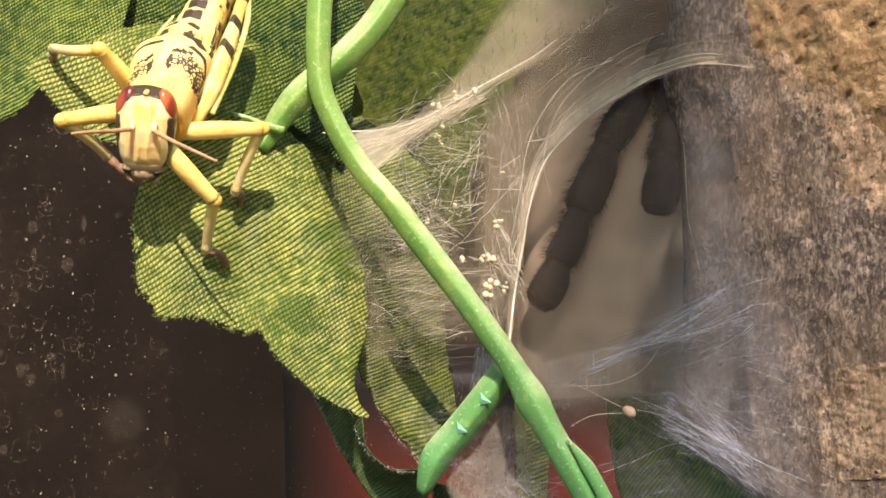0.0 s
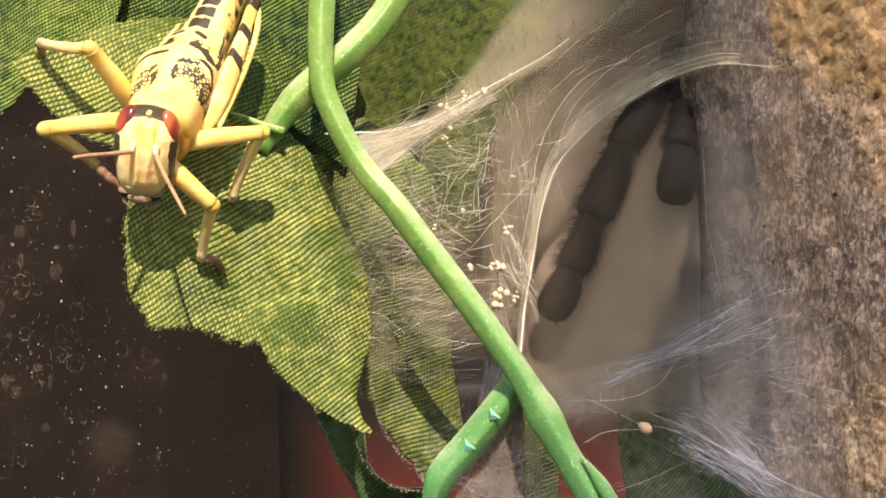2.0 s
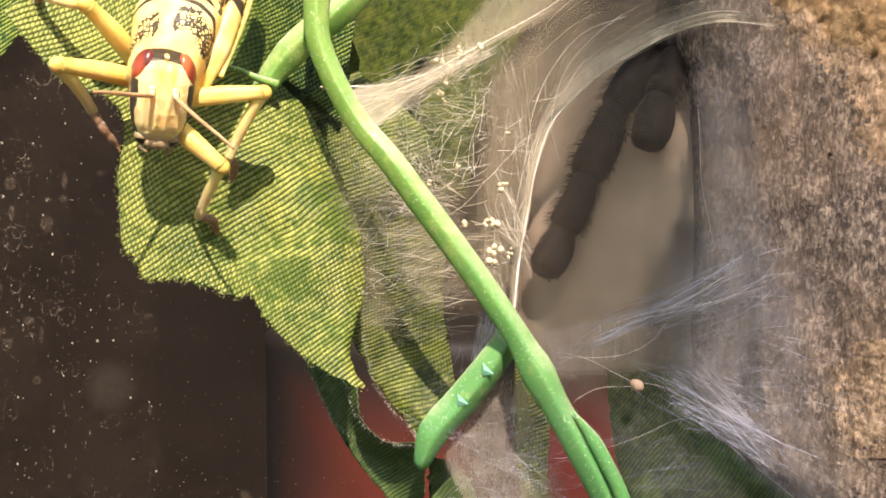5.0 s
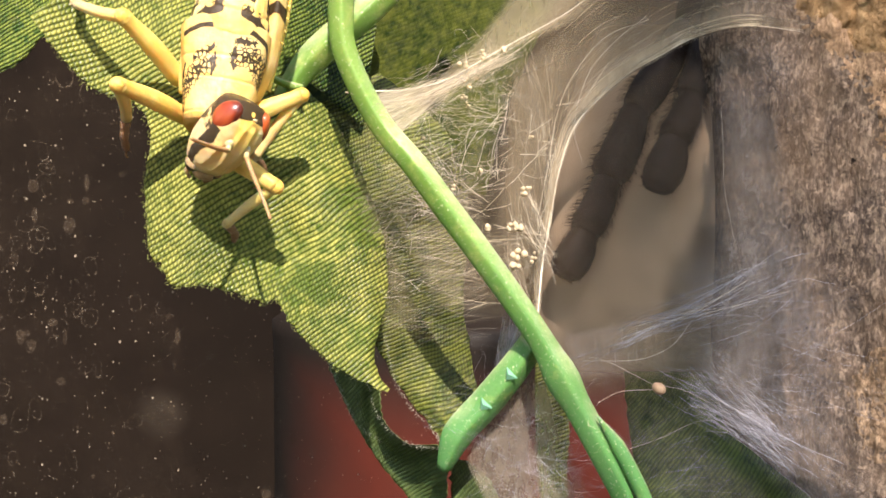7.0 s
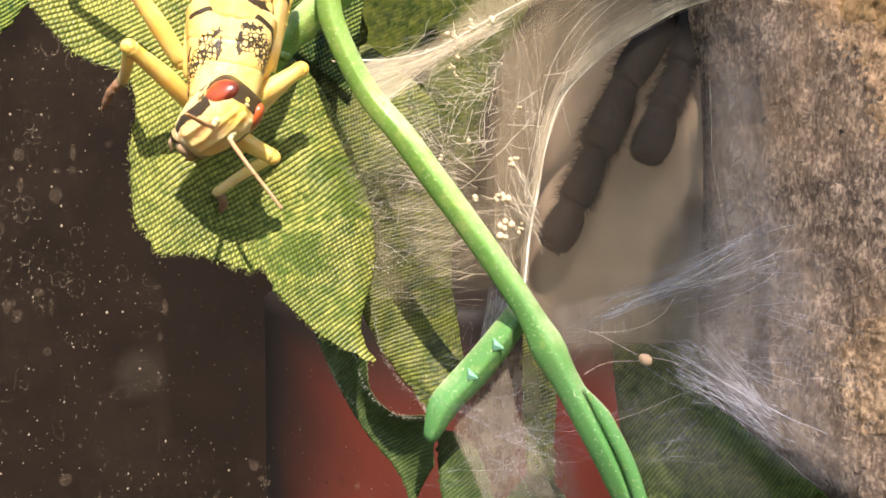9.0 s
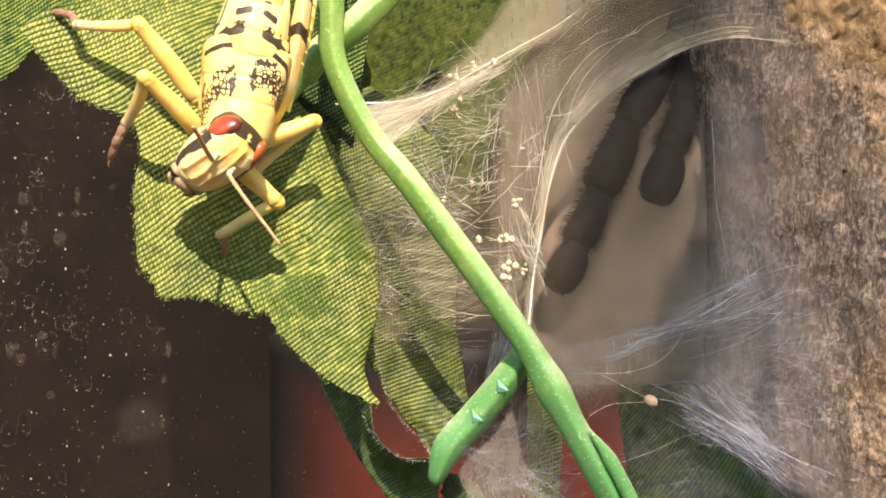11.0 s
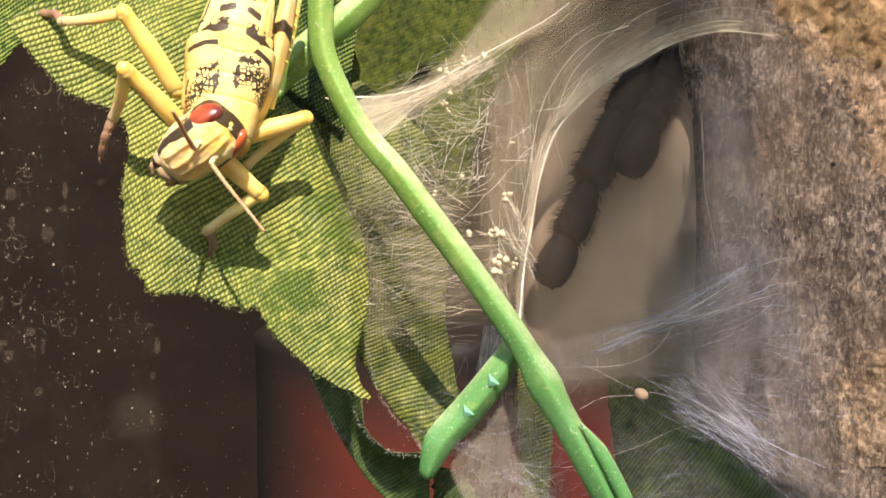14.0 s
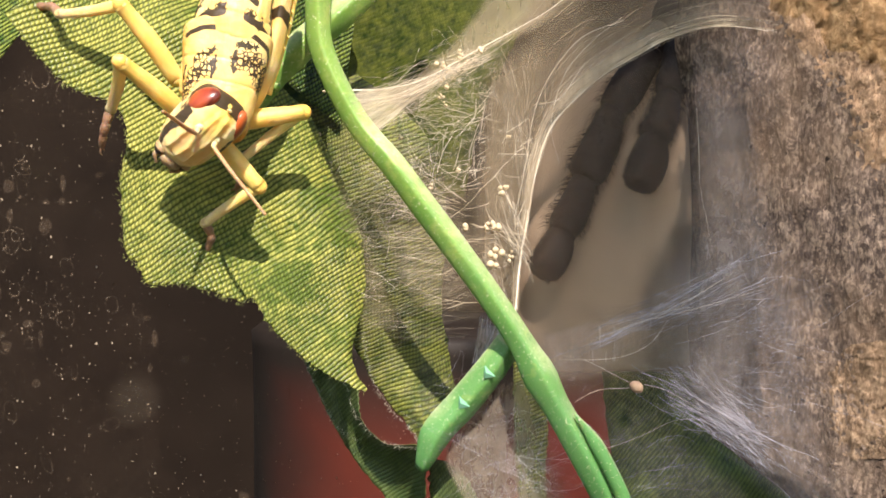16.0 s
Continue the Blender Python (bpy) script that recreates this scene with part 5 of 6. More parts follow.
def limb(length, r0, r1, material, name, parent, bulge=0.15, spines=0, bow=0.0):
    """A leg piece that hangs from its joint at the origin along -z: four-edged, bowed, with knee lobes at its end."""
    bm = bmesh.new()
    line = [Vector((0, -bow * math.sin(math.pi * k / 24), -length * k / 24)) for k in range(25)]
    tube(bm, line, lambda u: (r0 + (r1 - r0) * u) * (1 + bulge * math.sin(math.pi * u) ** 1.5 + 0.16 * math.exp(-((u - 1) / 0.07) ** 2) - 0.12 * math.exp(-(u / 0.05) ** 2)), 16, lambda t: 1 + 0.045 * math.cos(4 * t + 0.6))
    ball(bm, (0, 0, 0), (r0 * 0.92,) * 3, sub=2)
    ball(bm, (0, 0, -length), (r1 * 1.14, r1 * 1.1, r1 * 1.2), sub=3)
    for k in range(spines):
        z = -length * (0.45 + 0.5 * k / max(spines, 1))
        s = 1 if k % 2 else -1
        tube(bm, [Vector((s * r1 * 0.7, 0.1, z)), Vector((s * r1 * 1.5, 0.2, z - 0.3))], lambda u: 0.07 * (1.05 - u), 5)
    ob = part(name, bm, material, parent)
    return paint(ob, tint=lambda p: 0.7 * math.exp(-((p.z + length) / 0.9) ** 2) + 0.3 * step(-1.5, 0, p.z), mark=lambda p: 0.30 * math.exp(-((p.z + length - 0.1) / 0.5) ** 2), grey=lambda p: (0.55 * step(-0.2 * length, -0.7 * length, p.z)) if spines else 0.0)


def tarsus(length, bend):
    """Three padded joints and a pair of claws."""
    bm = bmesh.new()
    d = Vector((math.sin(bend), 0, -math.cos(bend)))
    e = Vector((math.sin(bend * 0.3), 0.1, -math.cos(bend * 0.3)))
    pts = [Vector((0, 0, 0)), d * length * 0.45, d * length * 0.55 + e * length * 0.45]
    tube(bm, spline(pts, 30), lambda u: 0.42 - 0.12 * u + 0.09 * abs(math.sin(u * 9.4)), 10)
    for u in (0.16, 0.42):
        ball(bm, pts[0].lerp(pts[1], u * 2) + Vector((0, 0.2, 0)), (0.36, 0.3, 0.36), sub=2)
    for s in (-1, 1):
        tube(bm, spline([pts[-1], pts[-1] + e * 0.5 + Vector((s * 0.35, 0, 0)), pts[-1] + e * 0.8 + Vector((s * 0.3, 0.3, 0))], 6), lambda u: 0.15 * (1.1 - u), 6)
    return bm


# legs: hip, lengths of thigh and shin, thicknesses, bend of the foot
LEGS = {
    "fore_left": (Vector((-4.0, 0, -5.8)), 10.0, 6.8, 1.05, 0.78, 0.7),
    "mid_left": (Vector((-5.2, 2, -1.8)), 8.8, 6.2, 1.08, 0.74, -0.9),
    "fore_right": (Vector((-0.37, 1, -8.66)), 8.0, 7.0, 1.05, 0.76, 1.2),
    "mid_right": (Vector((1.09, 2, -6.07)), 8.8, 7.8, 1.05, 0.74, 1.2),
}
JOINTS = {}
for key, (hip_at, la, lb, ra, rb, bend) in LEGS.items():
    kind = key.split("_")[0] + "_leg"
    femur = limb(la, ra * 0.86, ra * 0.66, LEG, kind, locust, 0.18, 0, 0.25)
    shin = limb(lb, rb * 0.80, rb * 0.60, LEG, "shin", femur, 0.06, 8, -0.2)
    foot = tarsus(4.0, bend)
    foot.transform(Matrix.Translation((0, 0, -lb)))
    foot.transform(Matrix.Scale(MM, 4))
    shin.data.materials.append(CLAW)
    tmp = bmesh.new()
    tmp.from_mesh(shin.data)
    n0 = len(tmp.faces)
    extra = bpy.data.meshes.new("foot")
    foot.to_mesh(extra)
    foot.free()
    tmp.from_mesh(extra)
    bpy.data.meshes.remove(extra)
    tmp.faces.ensure_lookup_table()
    for fc in tmp.faces[n0:]:
        fc.material_index = 1
        fc.smooth = True
    tmp.to_mesh(shin.data)
    tmp.free()
    JOINTS[key] = (femur, shin)

for s in (-1, 1):
    line = spline([(3.3 * s, 2.4, -3.0), (4.0 * s, 1.4, 2.0), (4.1 * s, 0.6, 8.0), (3.7 * s, 0.0, 16.0)] if s > 0 else [(-3.3, 2.4, -3.0), (-3.2, 2.4, 2.0), (-2.6, 2.4, 8.0), (-1.8, 2.2, 16.0)], 60)
    bm = bmesh.new()
    tube(bm, line, lambda u: float(np.interp(u, [0, 0.06, 0.25, 0.45, 0.8, 0.93, 0.97, 1], [0.45, 0.7, 1.02, 0.95, 0.6, 0.68, 0.75, 0.45])), 20, lambda t: 1 + 0.10 * math.cos(4 * t), 1.25)
    hind = part("hind_leg", bm, BANDED, locust, "cream hind leg with black bands and a black knee")
    paint(hind, mark=lambda p: max(1.3 - abs(p.z - 6.6 + 0.6 * p.y) / 0.75, 1.3 - abs(p.z - 10.4 + 0.5 * p.y) / 0.8, step(13.4, 14.4, p.z), 0.75 * step(0.55, 0.9, s * (4.0 * s - p.x)) * step(-1, 1, p.z)), tint=lambda p: 0.8 * step(9, 13, p.z) + 0.6 * step(1, -2, p.z))
    if s < 0:
        continue
    bm = bmesh.new()
    tube(bm, spline([(4.0 * s, 0.3, 15.6), (4.85 * s, 1.1, 12), (5.15 * s, 1.7, 6), (4.7 * s, 2.5, -1)], 40), lambda u: 0.36 - 0.1 * u, 10)
    for k in range(9):
        z = 13.5 - k * 1.2
        x = float(np.interp(z, [-1, 6, 12, 15.6], [4.7, 5.15, 4.85, 4.0])) * s
        tube(bm, [Vector((x, 1.0, z)), Vector((x + 0.45 * s, 0.8, z - 0.4))], lambda u: 0.1 * (1.05 - u), 5)
    part("hind_shin", bm, LEG, hind, "spined yellow hind shin")

# ---- dirty pane, things behind it ----
pane = thing("tank_pane", "grimy clear plastic tank side with dried splashes", "pane", "structure")
A, B = Vector((-75, -14, 0)), Vector((6, 46, 0))
side = (B - A).normalized()
nor = Vector((side.y, -side.x, 0))
bm = bmesh.new()
vs = [bm.verts.new(p + Vector((0, 0, z)) + nor * o) for o in (0, -1.5) for p, z in ((A, -90), (B, -90), (B, 190), (A, 190))]
for q in ((0, 1, 2, 3), (7, 6, 5, 4), (0, 4, 5, 1), (1, 5, 6, 2), (2, 6, 7, 3), (3, 7, 4, 0)):
    bm.faces.new([vs[k] for k in q])
sheet = part("sheet", bm, PANE, pane, smooth=False)
sheet.visible_shadow = False
bm = bmesh.new()
for _ in range(3800):
    u, z = rng.uniform(0.05, 0.98), rng.uniform(8, 112)
    p = A.lerp(B, u) + Vector((0, 0, z)) + nor * 0.05
    r = rng.choice((0.02, 0.03, 0.03, 0.04, 0.05, 0.06, 0.10)) * rng.uniform(0.7, 1.3)
    vs = []
    for k in range(6):
        t = math.pi * k / 3
        q = r * rng.uniform(0.5, 1.3)
        vs.append(bm.verts.new(p + side * q * math.cos(t) + Vector((0, 0, q * 1.4 * math.sin(t))) + nor * 0.03 * r))
    bm.faces.new(vs)
tagged(part("splashes", bm, plain("lime_splash", (0.40, 0.33, 0.24), 0.8, 0.6, 600), pane), kind="stuff")

# dried drops: uneven tide rings, broken in places
def on_pane(u, z, out=0.06):
    return A.lerp(B, u) + Vector((0, 0, z)) + nor * out


bm = bmesh.new()
for n in range(230):
    u, z = (rng.gauss(0.24, 0.09), rng.gauss(64, 8)) if n < 110 else (rng.uniform(0.06, 0.72), rng.uniform(14, 80))
    c = on_pane(u, z)
    rx, rz = rng.uniform(0.35, 1.05), rng.uniform(0.5, 1.6)
    lean, square = rng.uniform(-0.35, 0.35), rng.uniform(0.55, 1.0)
    ring_in, ring_out = [], []
    thin = rng.uniform(0.05, 0.16)
    for k in range(28):
        t = 2 * math.pi * k / 28
        wob = 1 + 0.14 * noise.noise(Vector((math.cos(t) * 1.5, math.sin(t) * 1.5, n)))
        x, h = rx * wob * math.copysign(abs(math.cos(t)) ** square, math.cos(t)), rz * wob * math.copysign(abs(math.sin(t)) ** square, math.sin(t))
        inner = 1 - thin * (1.2 + noise.noise(Vector((k * 0.4, n, 2)))) * (1.5 if math.sin(t) < -0.3 else 0.8)
        for k2, ring in ((1, ring_out), (inner, ring_in)):
            ring.append(bm.verts.new(c + side * (x * k2 - lean * h * k2) + Vector((0, 0, (h + lean * x) * k2))))
    for k in range(28):
        bm.faces.new((ring_out[k], ring_out[(k + 1) % 28], ring_in[(k + 1) % 28], ring_in[k]))
rings_ob = tagged(part("dried_drops", bm, silk("tide_ring", (0.50, 0.40, 0.28), 0.42, grain=2200, streak=(1, 1, 1), low=0.48, high=0.66, floor=0.0), pane), kind="stuff")
w = rings_ob.data.attributes.new("weight", "FLOAT", "POINT")
w.data.foreach_set("value", [1.0] * len(w.data))
# grit and short smears that the water left
bm = bmesh.new()
for n in range(3200):
    u, z = rng.uniform(0.05, 0.75), rng.uniform(10, 86)
    if noise.noise(Vector((u * 16, z * 0.16, 3))) < -0.05 + rng.gauss(0, 0.12):
        continue
    c = on_pane(u, z, 0.07)
    r, tall = rng.choice((0.03, 0.05, 0.08, 0.12)), rng.uniform(0.8, 2.6)
    bm.faces.new([bm.verts.new(c + side * r * rng.uniform(0.3, 1.2) * math.cos(a) + Vector((0, 0, r * tall * rng.uniform(0.4, 1.4) * math.sin(a)))) for a in (0, 0.9, 1.8, 2.7, 3.6, 4.5, 5.4)])
grit_ob = tagged(part("smears", bm, silk("grit_smear", (0.44, 0.35, 0.25), 0.40, grain=3000, streak=(1, 1, 1), low=0.40, high=0.60, floor=0.1), pane), kind="stuff")
w = grit_ob.data.attributes.new("weight", "FLOAT", "POINT")
w.data.foreach_set("value", [1.0] * len(w.data))
bm = bmesh.new()
for _ in range(150):
    u, z = rng.uniform(0.05, 0.80), rng.uniform(10, 100)
    c = A.lerp(B, u) + Vector((0, 0, z)) + nor * 0.03
    n = 11
    rx, rz = rng.uniform(0.2, 0.8), rng.uniform(0.25, 1.2)
    bm.faces.new([bm.verts.new(c + side * rx * rng.uniform(0.75, 1.1) * math.cos(2 * math.pi * k / n) + Vector((0, 0, rz * rng.uniform(0.75, 1.1) * math.sin(2 * math.pi * k / n)))) for k in range(n)])
marks = tagged(part("water_marks", bm, silk("water_mark", (0.42, 0.32, 0.22), 0.22, grain=2500, streak=(1, 1, 1), floor=0.0), pane), kind="stuff")
w = marks.data.attributes.new("weight", "FLOAT", "POINT")
for k in range(len(w.data)):
    w.data[k].value = 1.0

front = thing("front_pane", "clear tank front with one faint smudge", "pane", "structure")
bm = bmesh.new()
bmesh.ops.create_cube(bm, size=1.0, matrix=Matrix.Translation((0, -56.5, 35)) @ Matrix.Diagonal((400, 2, 250, 1)))
sheet = part("sheet", bm, CLEAR, front, smooth=False)
sheet.visible_shadow = False
bm = bmesh.new()
c = Vector((-16.26, -55.3, 51.18))
rings = [[bm.verts.new(c + Vector((r * math.cos(2 * math.pi * k / 20), 0, r * math.sin(2 * math.pi * k / 20)))) for k in range(20)] for r in (0.02, 0.5, 0.8, 1.1, 1.4, 1.7)]
for p, q in zip(rings, rings[1:]):
    for k in range(20):
        bm.faces.new((p[k], p[(k + 1) % 20], q[(k + 1) % 20], q[k]))
smudge = part("smudge", bm, silk("smudge", (0.45, 0.38, 0.28), 0.085, streak=(1, 1, 1)), front)
smudge.visible_shadow = False
w = smudge.data.attributes.new("weight", "FLOAT", "POINT")
for k in range(len(w.data)):
    w.data[k].value = (1, 0.95, 0.8, 0.5, 0.2, 0)[k // 20]

# unseen sheet, added to shade and soften the sun on burrow, bark and curtain
lid = thing("added_diffuser", "unseen pale diffusing sheet on a post, added to shade burrow and bark", "lid")
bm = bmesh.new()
# opacity is set by where sun rays to each part cross the sheet
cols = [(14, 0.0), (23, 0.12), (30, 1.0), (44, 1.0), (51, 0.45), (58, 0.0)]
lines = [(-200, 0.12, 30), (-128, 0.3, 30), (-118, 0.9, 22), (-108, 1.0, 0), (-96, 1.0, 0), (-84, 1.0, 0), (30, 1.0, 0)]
# its free edge runs aslant, to let more sun onto the bark's top
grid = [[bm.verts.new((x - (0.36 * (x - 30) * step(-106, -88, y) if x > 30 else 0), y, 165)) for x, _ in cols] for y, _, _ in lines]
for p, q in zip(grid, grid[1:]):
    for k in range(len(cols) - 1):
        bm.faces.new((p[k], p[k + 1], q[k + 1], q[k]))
shade_sheet = part("cover", bm, silk("diffuser_sheet", (0.90, 0.82, 0.70), 0.96, streak=(1, 1, 1), floor=0.95, thru=0.8), lid)
w = shade_sheet.data.attributes.new("weight", "FLOAT", "POINT")
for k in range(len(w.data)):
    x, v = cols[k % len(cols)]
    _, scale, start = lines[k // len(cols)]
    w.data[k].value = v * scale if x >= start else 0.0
# post added only to hold the sheet up
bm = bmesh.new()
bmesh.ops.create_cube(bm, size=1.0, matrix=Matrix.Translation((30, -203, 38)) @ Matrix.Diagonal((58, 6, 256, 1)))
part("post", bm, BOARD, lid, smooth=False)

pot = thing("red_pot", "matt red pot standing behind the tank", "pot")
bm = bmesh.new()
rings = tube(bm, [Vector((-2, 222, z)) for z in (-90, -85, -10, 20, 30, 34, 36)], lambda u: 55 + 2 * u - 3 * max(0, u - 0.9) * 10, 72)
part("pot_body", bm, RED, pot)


# ---- what moves ----
def turned(y):
    return Matrix.Rotation(radians(y), 4, "Y")


def motions():
    # body: seconds, place, lean in degrees
    body_rows = [
        (0, (-25.25, -10, 81.1), 6),
        (0.5, (-25.36, -10, 80.94), 6),
        (1, (-24.98, -10, 80.83), 6),
        (1.5, (-24.54, -10, 80.44), 6),
        (2, (-25.09, -10, 79.95), 6),
        (2.5, (-25.42, -10, 79.95), 6),
        (3, (-25.64, -10, 79.9), 6),
        (3.5, (-25.47, -10, 80.01), 6),
        (4, (-24.54, -10, 80.94), 6),
        (4.2, (-24.54, -10, 80.66), 6),
        (6.3, (-24.82, -10, 79.35), 6),
        (6.5, (-24.43, -10, 79.02), 6),
        (7, (-23.07, -10, 78.09), 5),
        (7.5, (-22.52, -10, 77.82), 4),
        (8, (-22.36, -10, 77.49), 3),
        (8.5, (-22.25, -10, 77.27), 2),
        (9, (-21.15, -10, 76.62), 1),
        (9.5, (-20.88, -10, 76.62), 0),
        (10, (-20.39, -10, 77.33), 0),
        (10.2, (-20.28, -10, 77.49), 0),
        (12.5, (-20.06, -10, 77.22), 0),
        (13, (-21.1, -10, 77.33), 0),
        (13.5, (-20.72, -10, 77.38), 0),
        (14, (-20.72, -10, 77.27), 0),
        (14.5, (-21.65, -10, 77.27), 0),
        (15, (-20.88, -10, 77.27), 0),
        (15.5, (-20.77, -10, 77.88), 0),
        (16, (-20.72, -10, 78.04), 0),
    ]
    turns = [(0, 19, 42, -14), (3.5, 20, 42, -14), (4.2, 20, 40, -14), (6.3, 14, 18, -8), (7, 11, 8, -2), (8, 9, 5, 0), (9.5, 9, 5, 0), (10.2, 11, 5, -3), (12.5, 13, 6, -4), (16, 13, 6, -4)]

    chests = [(0, 12, 49, -10), (3.5, 12, 50, -10), (4.2, 12, 46, -10), (6.3, 10, 24, -4), (7, 8, 16, 0), (9, 8, 14, 0), (12.5, 10, 14, -2), (16, 10, 14, -2)]
    shifts = [(0, -1.9, -1.3), (1, -1.2, -1.5), (3, -0.9, -1.7), (4.2, -0.9, -1.5), (6.3, -0.2, -1.2), (7, 0, -1.0), (9, 0, -1.1), (16, 0, -1.4)]

    facing = Vector((0, -1, 0)).rotation_difference(Vector((27, -103, -16))).to_matrix().to_4x4()

    def turn_at(keys, t):
        return [float(np.interp(t, [k[0] for k in keys], [k[i] for k in keys])) for i in range(1, len(keys[0]))]

    roots, stands, backs, rows = {}, {}, {}, []
    for t, p, lean in body_rows:
        over, back, round_z = turn_at(turns, t)
        chest = turn_at(chests, t)
        shift = Vector(p) + Vector((turn_at(shifts, t)[0], 0, turn_at(shifts, t)[1]))
        m = Matrix.Translation(shift * MM) @ facing @ Matrix.Rotation(-radians(back), 4, "X") @ turned(over) @ Matrix.Rotation(radians(round_z), 4, "Z")
        stands[t] = Matrix.Translation(Vector(p) * MM) @ Matrix.Rotation(-radians(32) * min(1, max(0, (6.6 - t) / 2.6)), 4, "X") @ turned(lean)
        roots[t] = m
        backs[t] = Matrix.Translation(shift * MM) @ facing @ Matrix.Rotation(-radians(chest[1]), 4, "X") @ turned(chest[0]) @ Matrix.Rotation(radians(chest[2]), 4, "Z")
        rows.append((t, m))
    walk(locust, rows)
    walk(pronotum, [(t, roots[t].inverted() @ m) for t, m in backs.items()])
    head_rows = [
        (0, (-27.57, -13.5, 76.95), 5),
        (0.5, (-27.46, -13.5, 76.8), 5),
        (1, (-26.57, -13.5, 76.64), 8),
        (1.5, (-25.98, -13.5, 75.95), 8),
        (2, (-26.88, -13.5, 74.74), 8),
        (2.5, (-27.04, -13.5, 74.1), 8),
        (3, (-27.41, -13.5, 73.89), 8),
        (3.5, (-27.09, -13.5, 74.31), 5),
        (4, (-25.98, -13.5, 76.32), 5),
        (4.2, (-25.98, -13.5, 76), 5),
        (6.3, (-22.6, -13.5, 74.92), 27),
        (6.5, (-22.24, -13.5, 74.26), 32),
        (7, (-20.73, -13.5, 72.68), 31),
        (7.5, (-20.44, -13.5, 72.39), 33),
        (8, (-20.6, -13.5, 72.17), 38),
        (8.5, (-20.57, -13.5, 71.99), 36),
        (9, (-19.81, -13.5, 71.14), 41),
        (9.5, (-19.94, -13.5, 71.25), 42),
        (10, (-20.07, -13.5, 71.91), 44),
        (10.2, (-19.83, -13.5, 71.67), 43),
        (12.5, (-20.2, -13.5, 72.15), 44),
        (13, (-21.18, -13.5, 72.39), 41),
        (13.5, (-20.78, -13.5, 72.44), 40),
        (14, (-20.78, -13.5, 72.31), 42),
        (14.5, (-21.5, -13.5, 72.07), 39),
        (15, (-20.94, -13.5, 71.91), 43),
        (15.5, (-20.68, -13.5, 72.81), 39),
        (16, (-20.6, -13.5, 73.12), 37),
    ]
    nods = [(0, 0, 13, -3), (3.5, 0, 15, 0), (4.2, 0, 13, 2), (6.3, 3, 20, 20), (7, 8, 27, 34), (8, 8, 27, 30), (9, 8, 26, 22), (10.2, 8, 24, 18), (16, 9, 24, 18)]
    drops = [(0, -0.4, 0.2, 2.4), (4.2, -0.2, 0.2, 2.2), (6.3, 0, -0.6, 0.6), (7, 0, -0.9, 0), (16, 0, -0.9, 0)]
    # the camera's place, for fitting head, knees and one foot to its view
    eye = Vector((0, -113.47, 60))
    heads = {}
    for t, p, r in head_rows:
        more, nod, side_turn = turn_at(nods, t)
        aside, down, near = turn_at(drops, t)
        p = Vector(p) + Vector((aside, 0, down))
        p = p + (eye - p).normalized() * near
        heads[t] = Matrix.Translation(p * MM) @ facing @ turned(r + more) @ Matrix.Rotation(radians(nod), 4, "X") @ Matrix.Rotation(radians(side_turn), 4, "Z")
    walk(head, [(t, roots[t].inverted() @ m) for t, m in heads.items()])
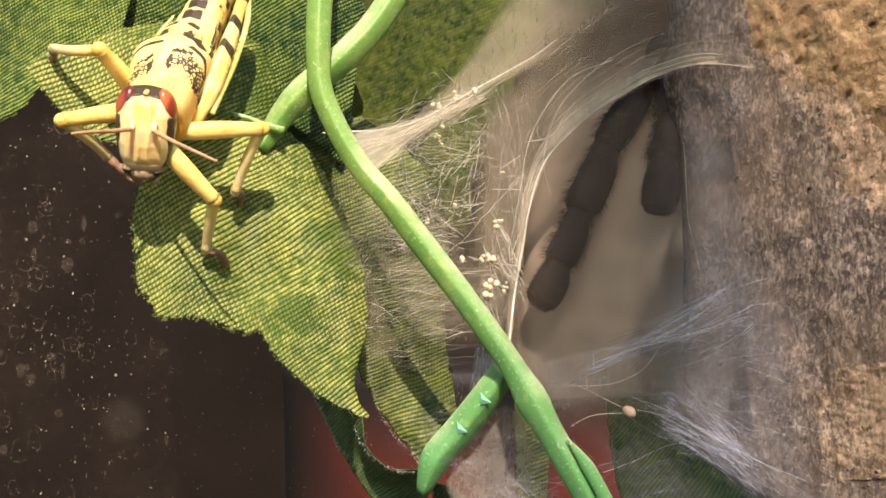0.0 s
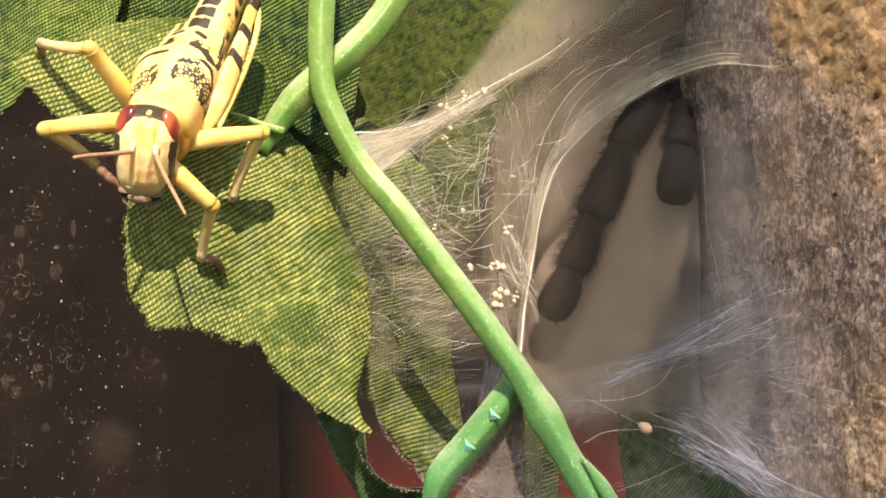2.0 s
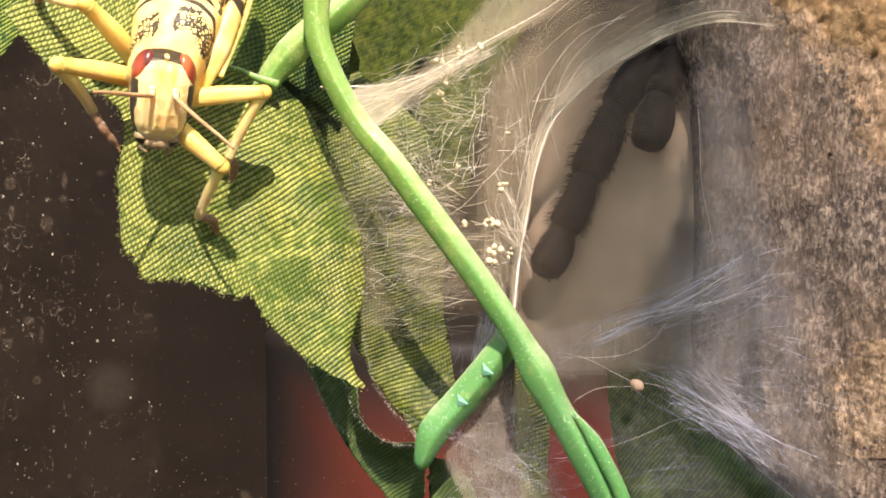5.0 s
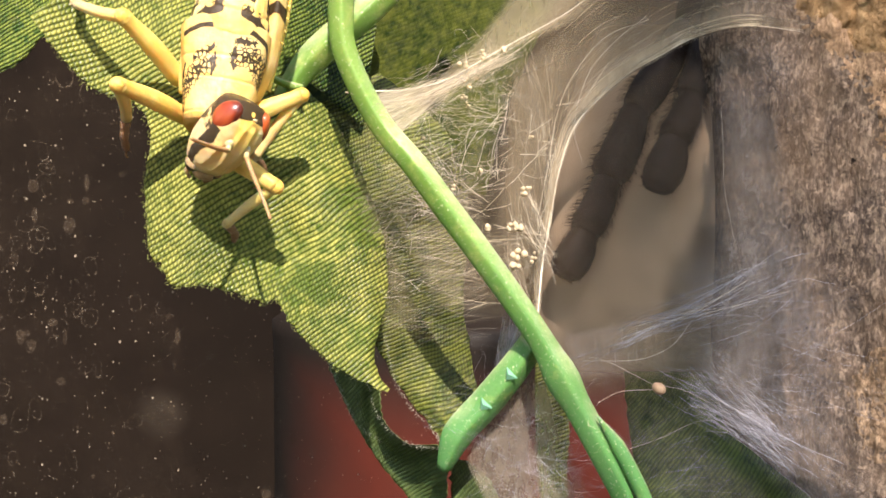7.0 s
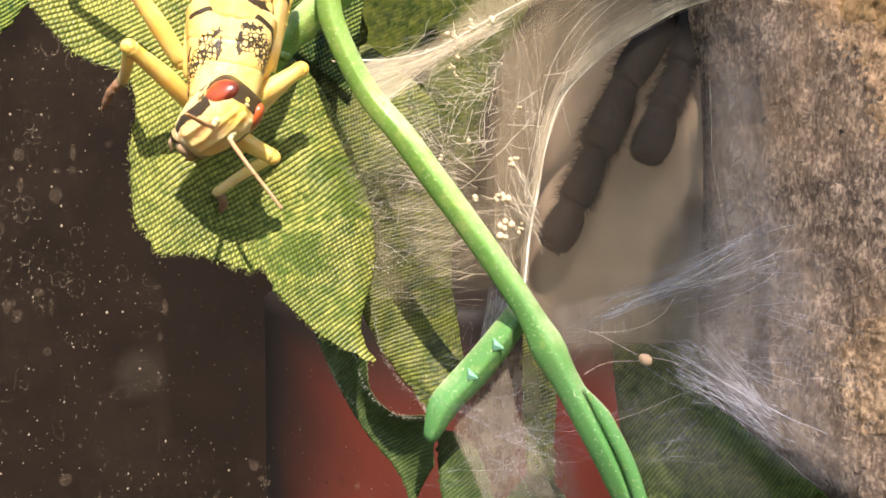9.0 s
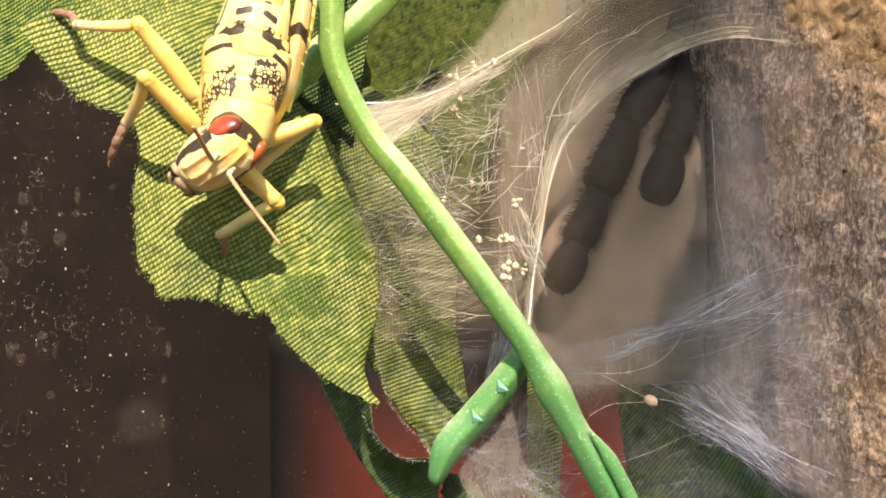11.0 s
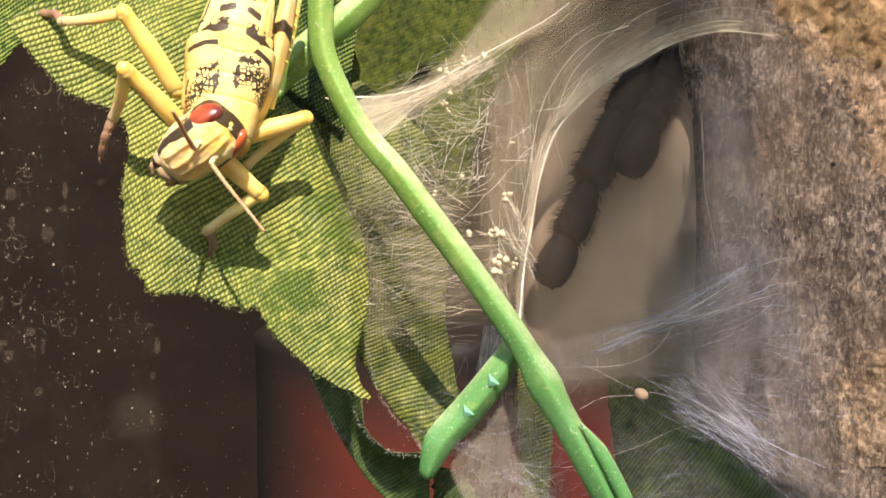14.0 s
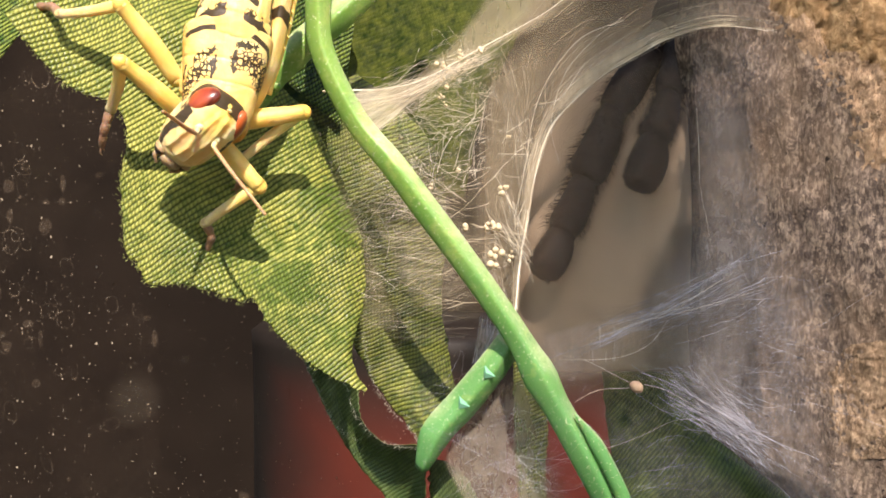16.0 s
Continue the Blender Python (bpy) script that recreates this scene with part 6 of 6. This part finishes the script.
    # legs: seconds, knee and ankle in the place
    stances = {
        "fore_left": [(0, (-35, -17.73, 75.22), (-31.96, -10.75, 71.56)), (2, (-35.27, -18.1, 74.16), (-32.07, -10.93, 70.89)), (3.5, (-35.32, -18.23, 73.64), (-32.25, -11.03, 70.88)), (4.2, (-34.64, -17.6, 74.74), (-32.68, -11.22, 71.18)),
                      (6.3, (-32.43, -16.33, 74.42), (-32.04, -11.9, 71.86)), (7, (-31.45, -15.71, 74.67), (-31.9, -11.8, 71.98)), (8, (-30.8, -15.32, 74.67), (-31.68, -11.65, 72.16)), (9, (-29.36, -14.4, 75.23), (-31.01, -11.2, 72.59)),
                      (10, (-28.5, -13.74, 76.28), (-31.01, -11.2, 72.59)), (12.5, (-28.23, -13.41, 77.29), (-31.01, -11.2, 72.59)), (14.5, (-29.47, -14.21, 76.68), (-31.29, -11.36, 72.57)), (16, (-29.47, -14.21, 76.68), (-31.29, -11.36, 72.57))],
        "mid_left": [(0, (-32.74, -13.84, 82.9), (-38.2, -12.2, 83.49)), (4.2, (-32.78, -14.03, 81.91), (-38.2, -12.2, 83.49)), (6.3, (-32.04, -13.71, 81.34), (-37.08, -11.61, 83.19)), (9, (-29.96, -12.55, 81.38), (-36.35, -11.38, 82.17)), (12.5, (-29.27, -11.99, 82.46), (-36.12, -11.28, 81.97)), (14.5, (-30.01, -12.39, 82.48), (-36.42, -11.5, 81.71)), (16, (-30.01, -12.39, 82.48), (-36.42, -11.5, 81.71))],
        "fore_right": [(0, (-21.81, -11.51, 67.81), (-23.81, -7.92, 62.29)), (4.2, (-21.56, -11.42, 67.55), (-23.81, -7.92, 62.29)), (6.3, (-18.86, -10.31, 65.67), (-23.55, -7.86, 61.79)), (7.5, (-17.52, -8.55, 65.6), (-23.34, -7.76, 61.73)), (10, (-16.9, -8.26, 65.45), (-23.14, -7.66, 61.73)), (12.5, (-16.69, -8.14, 65.62), (-23.14, -7.66, 61.73)), (14.5, (-17.77, -8.7, 65.48), (-23.64, -7.95, 61.51)), (16, (-17.51, -8.57, 65.49), (-23.54, -7.9, 61.51))],
        "mid_right": [(0, (-17.59, -8.14, 75.47), (-21.11, -5.49, 69.07)), (4.2, (-17.42, -8.15, 74.8), (-21.05, -5.51, 68.73)), (6.3, (-16.07, -7.49, 74.78), (-20.7, -6.43, 68.71)), (8, (-15.34, -7.14, 74.77), (-20.49, -6.35, 68.55)), (10, (-13.79, -6.53, 73.84), (-20.06, -6.19, 68.22)), (12.5, (-13.03, -6.28, 73.08), (-19.75, -6.06, 68)), (14.5, (-13.61, -6.54, 73.22), (-20.06, -6.22, 67.99)), (16, (-13.45, -6.48, 73.06), (-20.06, -6.22, 67.99))],
    }

    def between(keys, t):
        for p, q in zip(keys, keys[1:]):
            if t <= q[0]:
                w = (t - p[0]) / (q[0] - p[0])
                w = w * w * (3 - 2 * w)
                return Vector(p[1]).lerp(Vector(q[1]), w), Vector(p[2]).lerp(Vector(q[2]), w)
        return Vector(keys[-1][1]), Vector(keys[-1][2])

    def bent(knee, foot, length):
        """The knee, slid along the camera's line of sight until the shin has its set length."""
        for k in range(60):
            p = eye + (knee - eye) * (1 - 0.0015 * k)
            if (p - foot).length >= length:
                return p
        return p

    feelers = {
        1: [(0, (6.2, -3.5, -3.2)), (1, (4.5, -3.5, -5)), (1.5, (0.8, -3, -8)), (2, (3, -4, -4.5)), (2.5, (5, -4.5, -5)), (3.5, (4.5, -5, -4.5)), (4.2, (6.5, -4, -4.5)), (6.3, (4, -5, -6)), (7, (3, -5, -5)), (8, (6.0, -3, -7.5)), (10, (6, -3, -7.2)), (12.5, (5.8, -3, -7.4)), (14.5, (6.2, -3, -7.4)), (16, (6.0, -3, -7.4))],
        -1: [(0, (-2.2, -8, -1.4)), (1, (-1.2, -8, 0.2)), (2, (-1.7, -8, -1.4)), (2.5, (-2.2, -8, -2.2)), (3, (-2.6, -8, -2.6)), (3.5, (-2.2, -8, -2.4)), (4.2, (-2.0, -8, -1.8)), (6.3, (-1.2, -8.2, 0.6)), (8, (-0.2, -7, -1.2)), (10, (0.4, -7.5, 1.2)), (12.5, (0.9, -7.5, 2.2)), (14, (0.4, -7.6, 1.8)), (14.5, (-0.2, -8, 0.9)), (16, (-0.4, -8.2, 0.6))],
    }
    for ob, sgn in antennas:
        frows = []
        for t, m in heads.items():
            keys = [(a, b, b) for a, b in feelers[sgn]]
            d = (m.to_3x3().inverted() @ between(keys, t)[0]).normalized()
            q = Vector((0, 0, -1)).rotation_difference(d).to_matrix().to_4x4()
            frows.append((t, Matrix.Translation(Vector((1.1 * sgn, -3.1, -1.65)) * MM) @ q))
        walk(ob, frows)
    # the free spider leg: lean in degrees and how far it is drawn in
    base = (Vector((28.89, 18, 85.77)) - SPIDER_AT) * MM
    walk(leg_b, [(t, Matrix.Translation(base + Vector((0, 0, up * MM))) @ turned(r) @ Matrix.Translation(-base)) for t, r, up in
                 ((0, -11, 0.5), (1, -11, 1), (1.5, -11, 1.8), (2, -11, 2.5), (2.5, -10, 5), (3, -9, 7), (3.5, 2, 3.5), (4, -4, 5), (4.2, -4, 5), (6.3, 0, -1), (7, 1, -1.5), (9, 1, -1.4), (10.2, 1, -1.4), (12.5, -8, 0.5), (13, 5, 1), (13.5, 7, 1.5), (14, 5, 0.6), (14.5, 0, 0), (15, -4, 0), (15.5, -1, -1), (16, -1, -1.2))])
    for key, keys in stances.items():
        femur, shin = JOINTS[key]
        hip, la = LEGS[key][0], LEGS[key][1]
        frows, srows = [], []
        for t, m in rows:
            knee, foot = between(keys, t)
            if key == "fore_right":
                foot = foot + (foot - eye).normalized() * 1.4
            knee, foot = bent(knee, foot, LEGS[key][2]) * MM, foot * MM
            inv = m.inverted()
            k, f = inv @ knee, inv @ foot
            h = inv @ (stands[t] @ (hip * MM))
            d = (k - h).normalized()
            q = Vector((0, 0, -1)).rotation_difference(d).to_matrix().to_4x4()
            mf = Matrix.Translation(k - d * la * MM) @ q
            true_knee = k
            e = (q.inverted() @ (f - true_knee)).normalized()
            qs = Vector((0, 0, -1)).rotation_difference(e).to_matrix().to_4x4()
            frows.append((t, mf))
            srows.append((t, Matrix.Translation((0, 0, -la * MM)) @ qs))
        walk(femur, frows)
        walk(shin, srows)


motions()
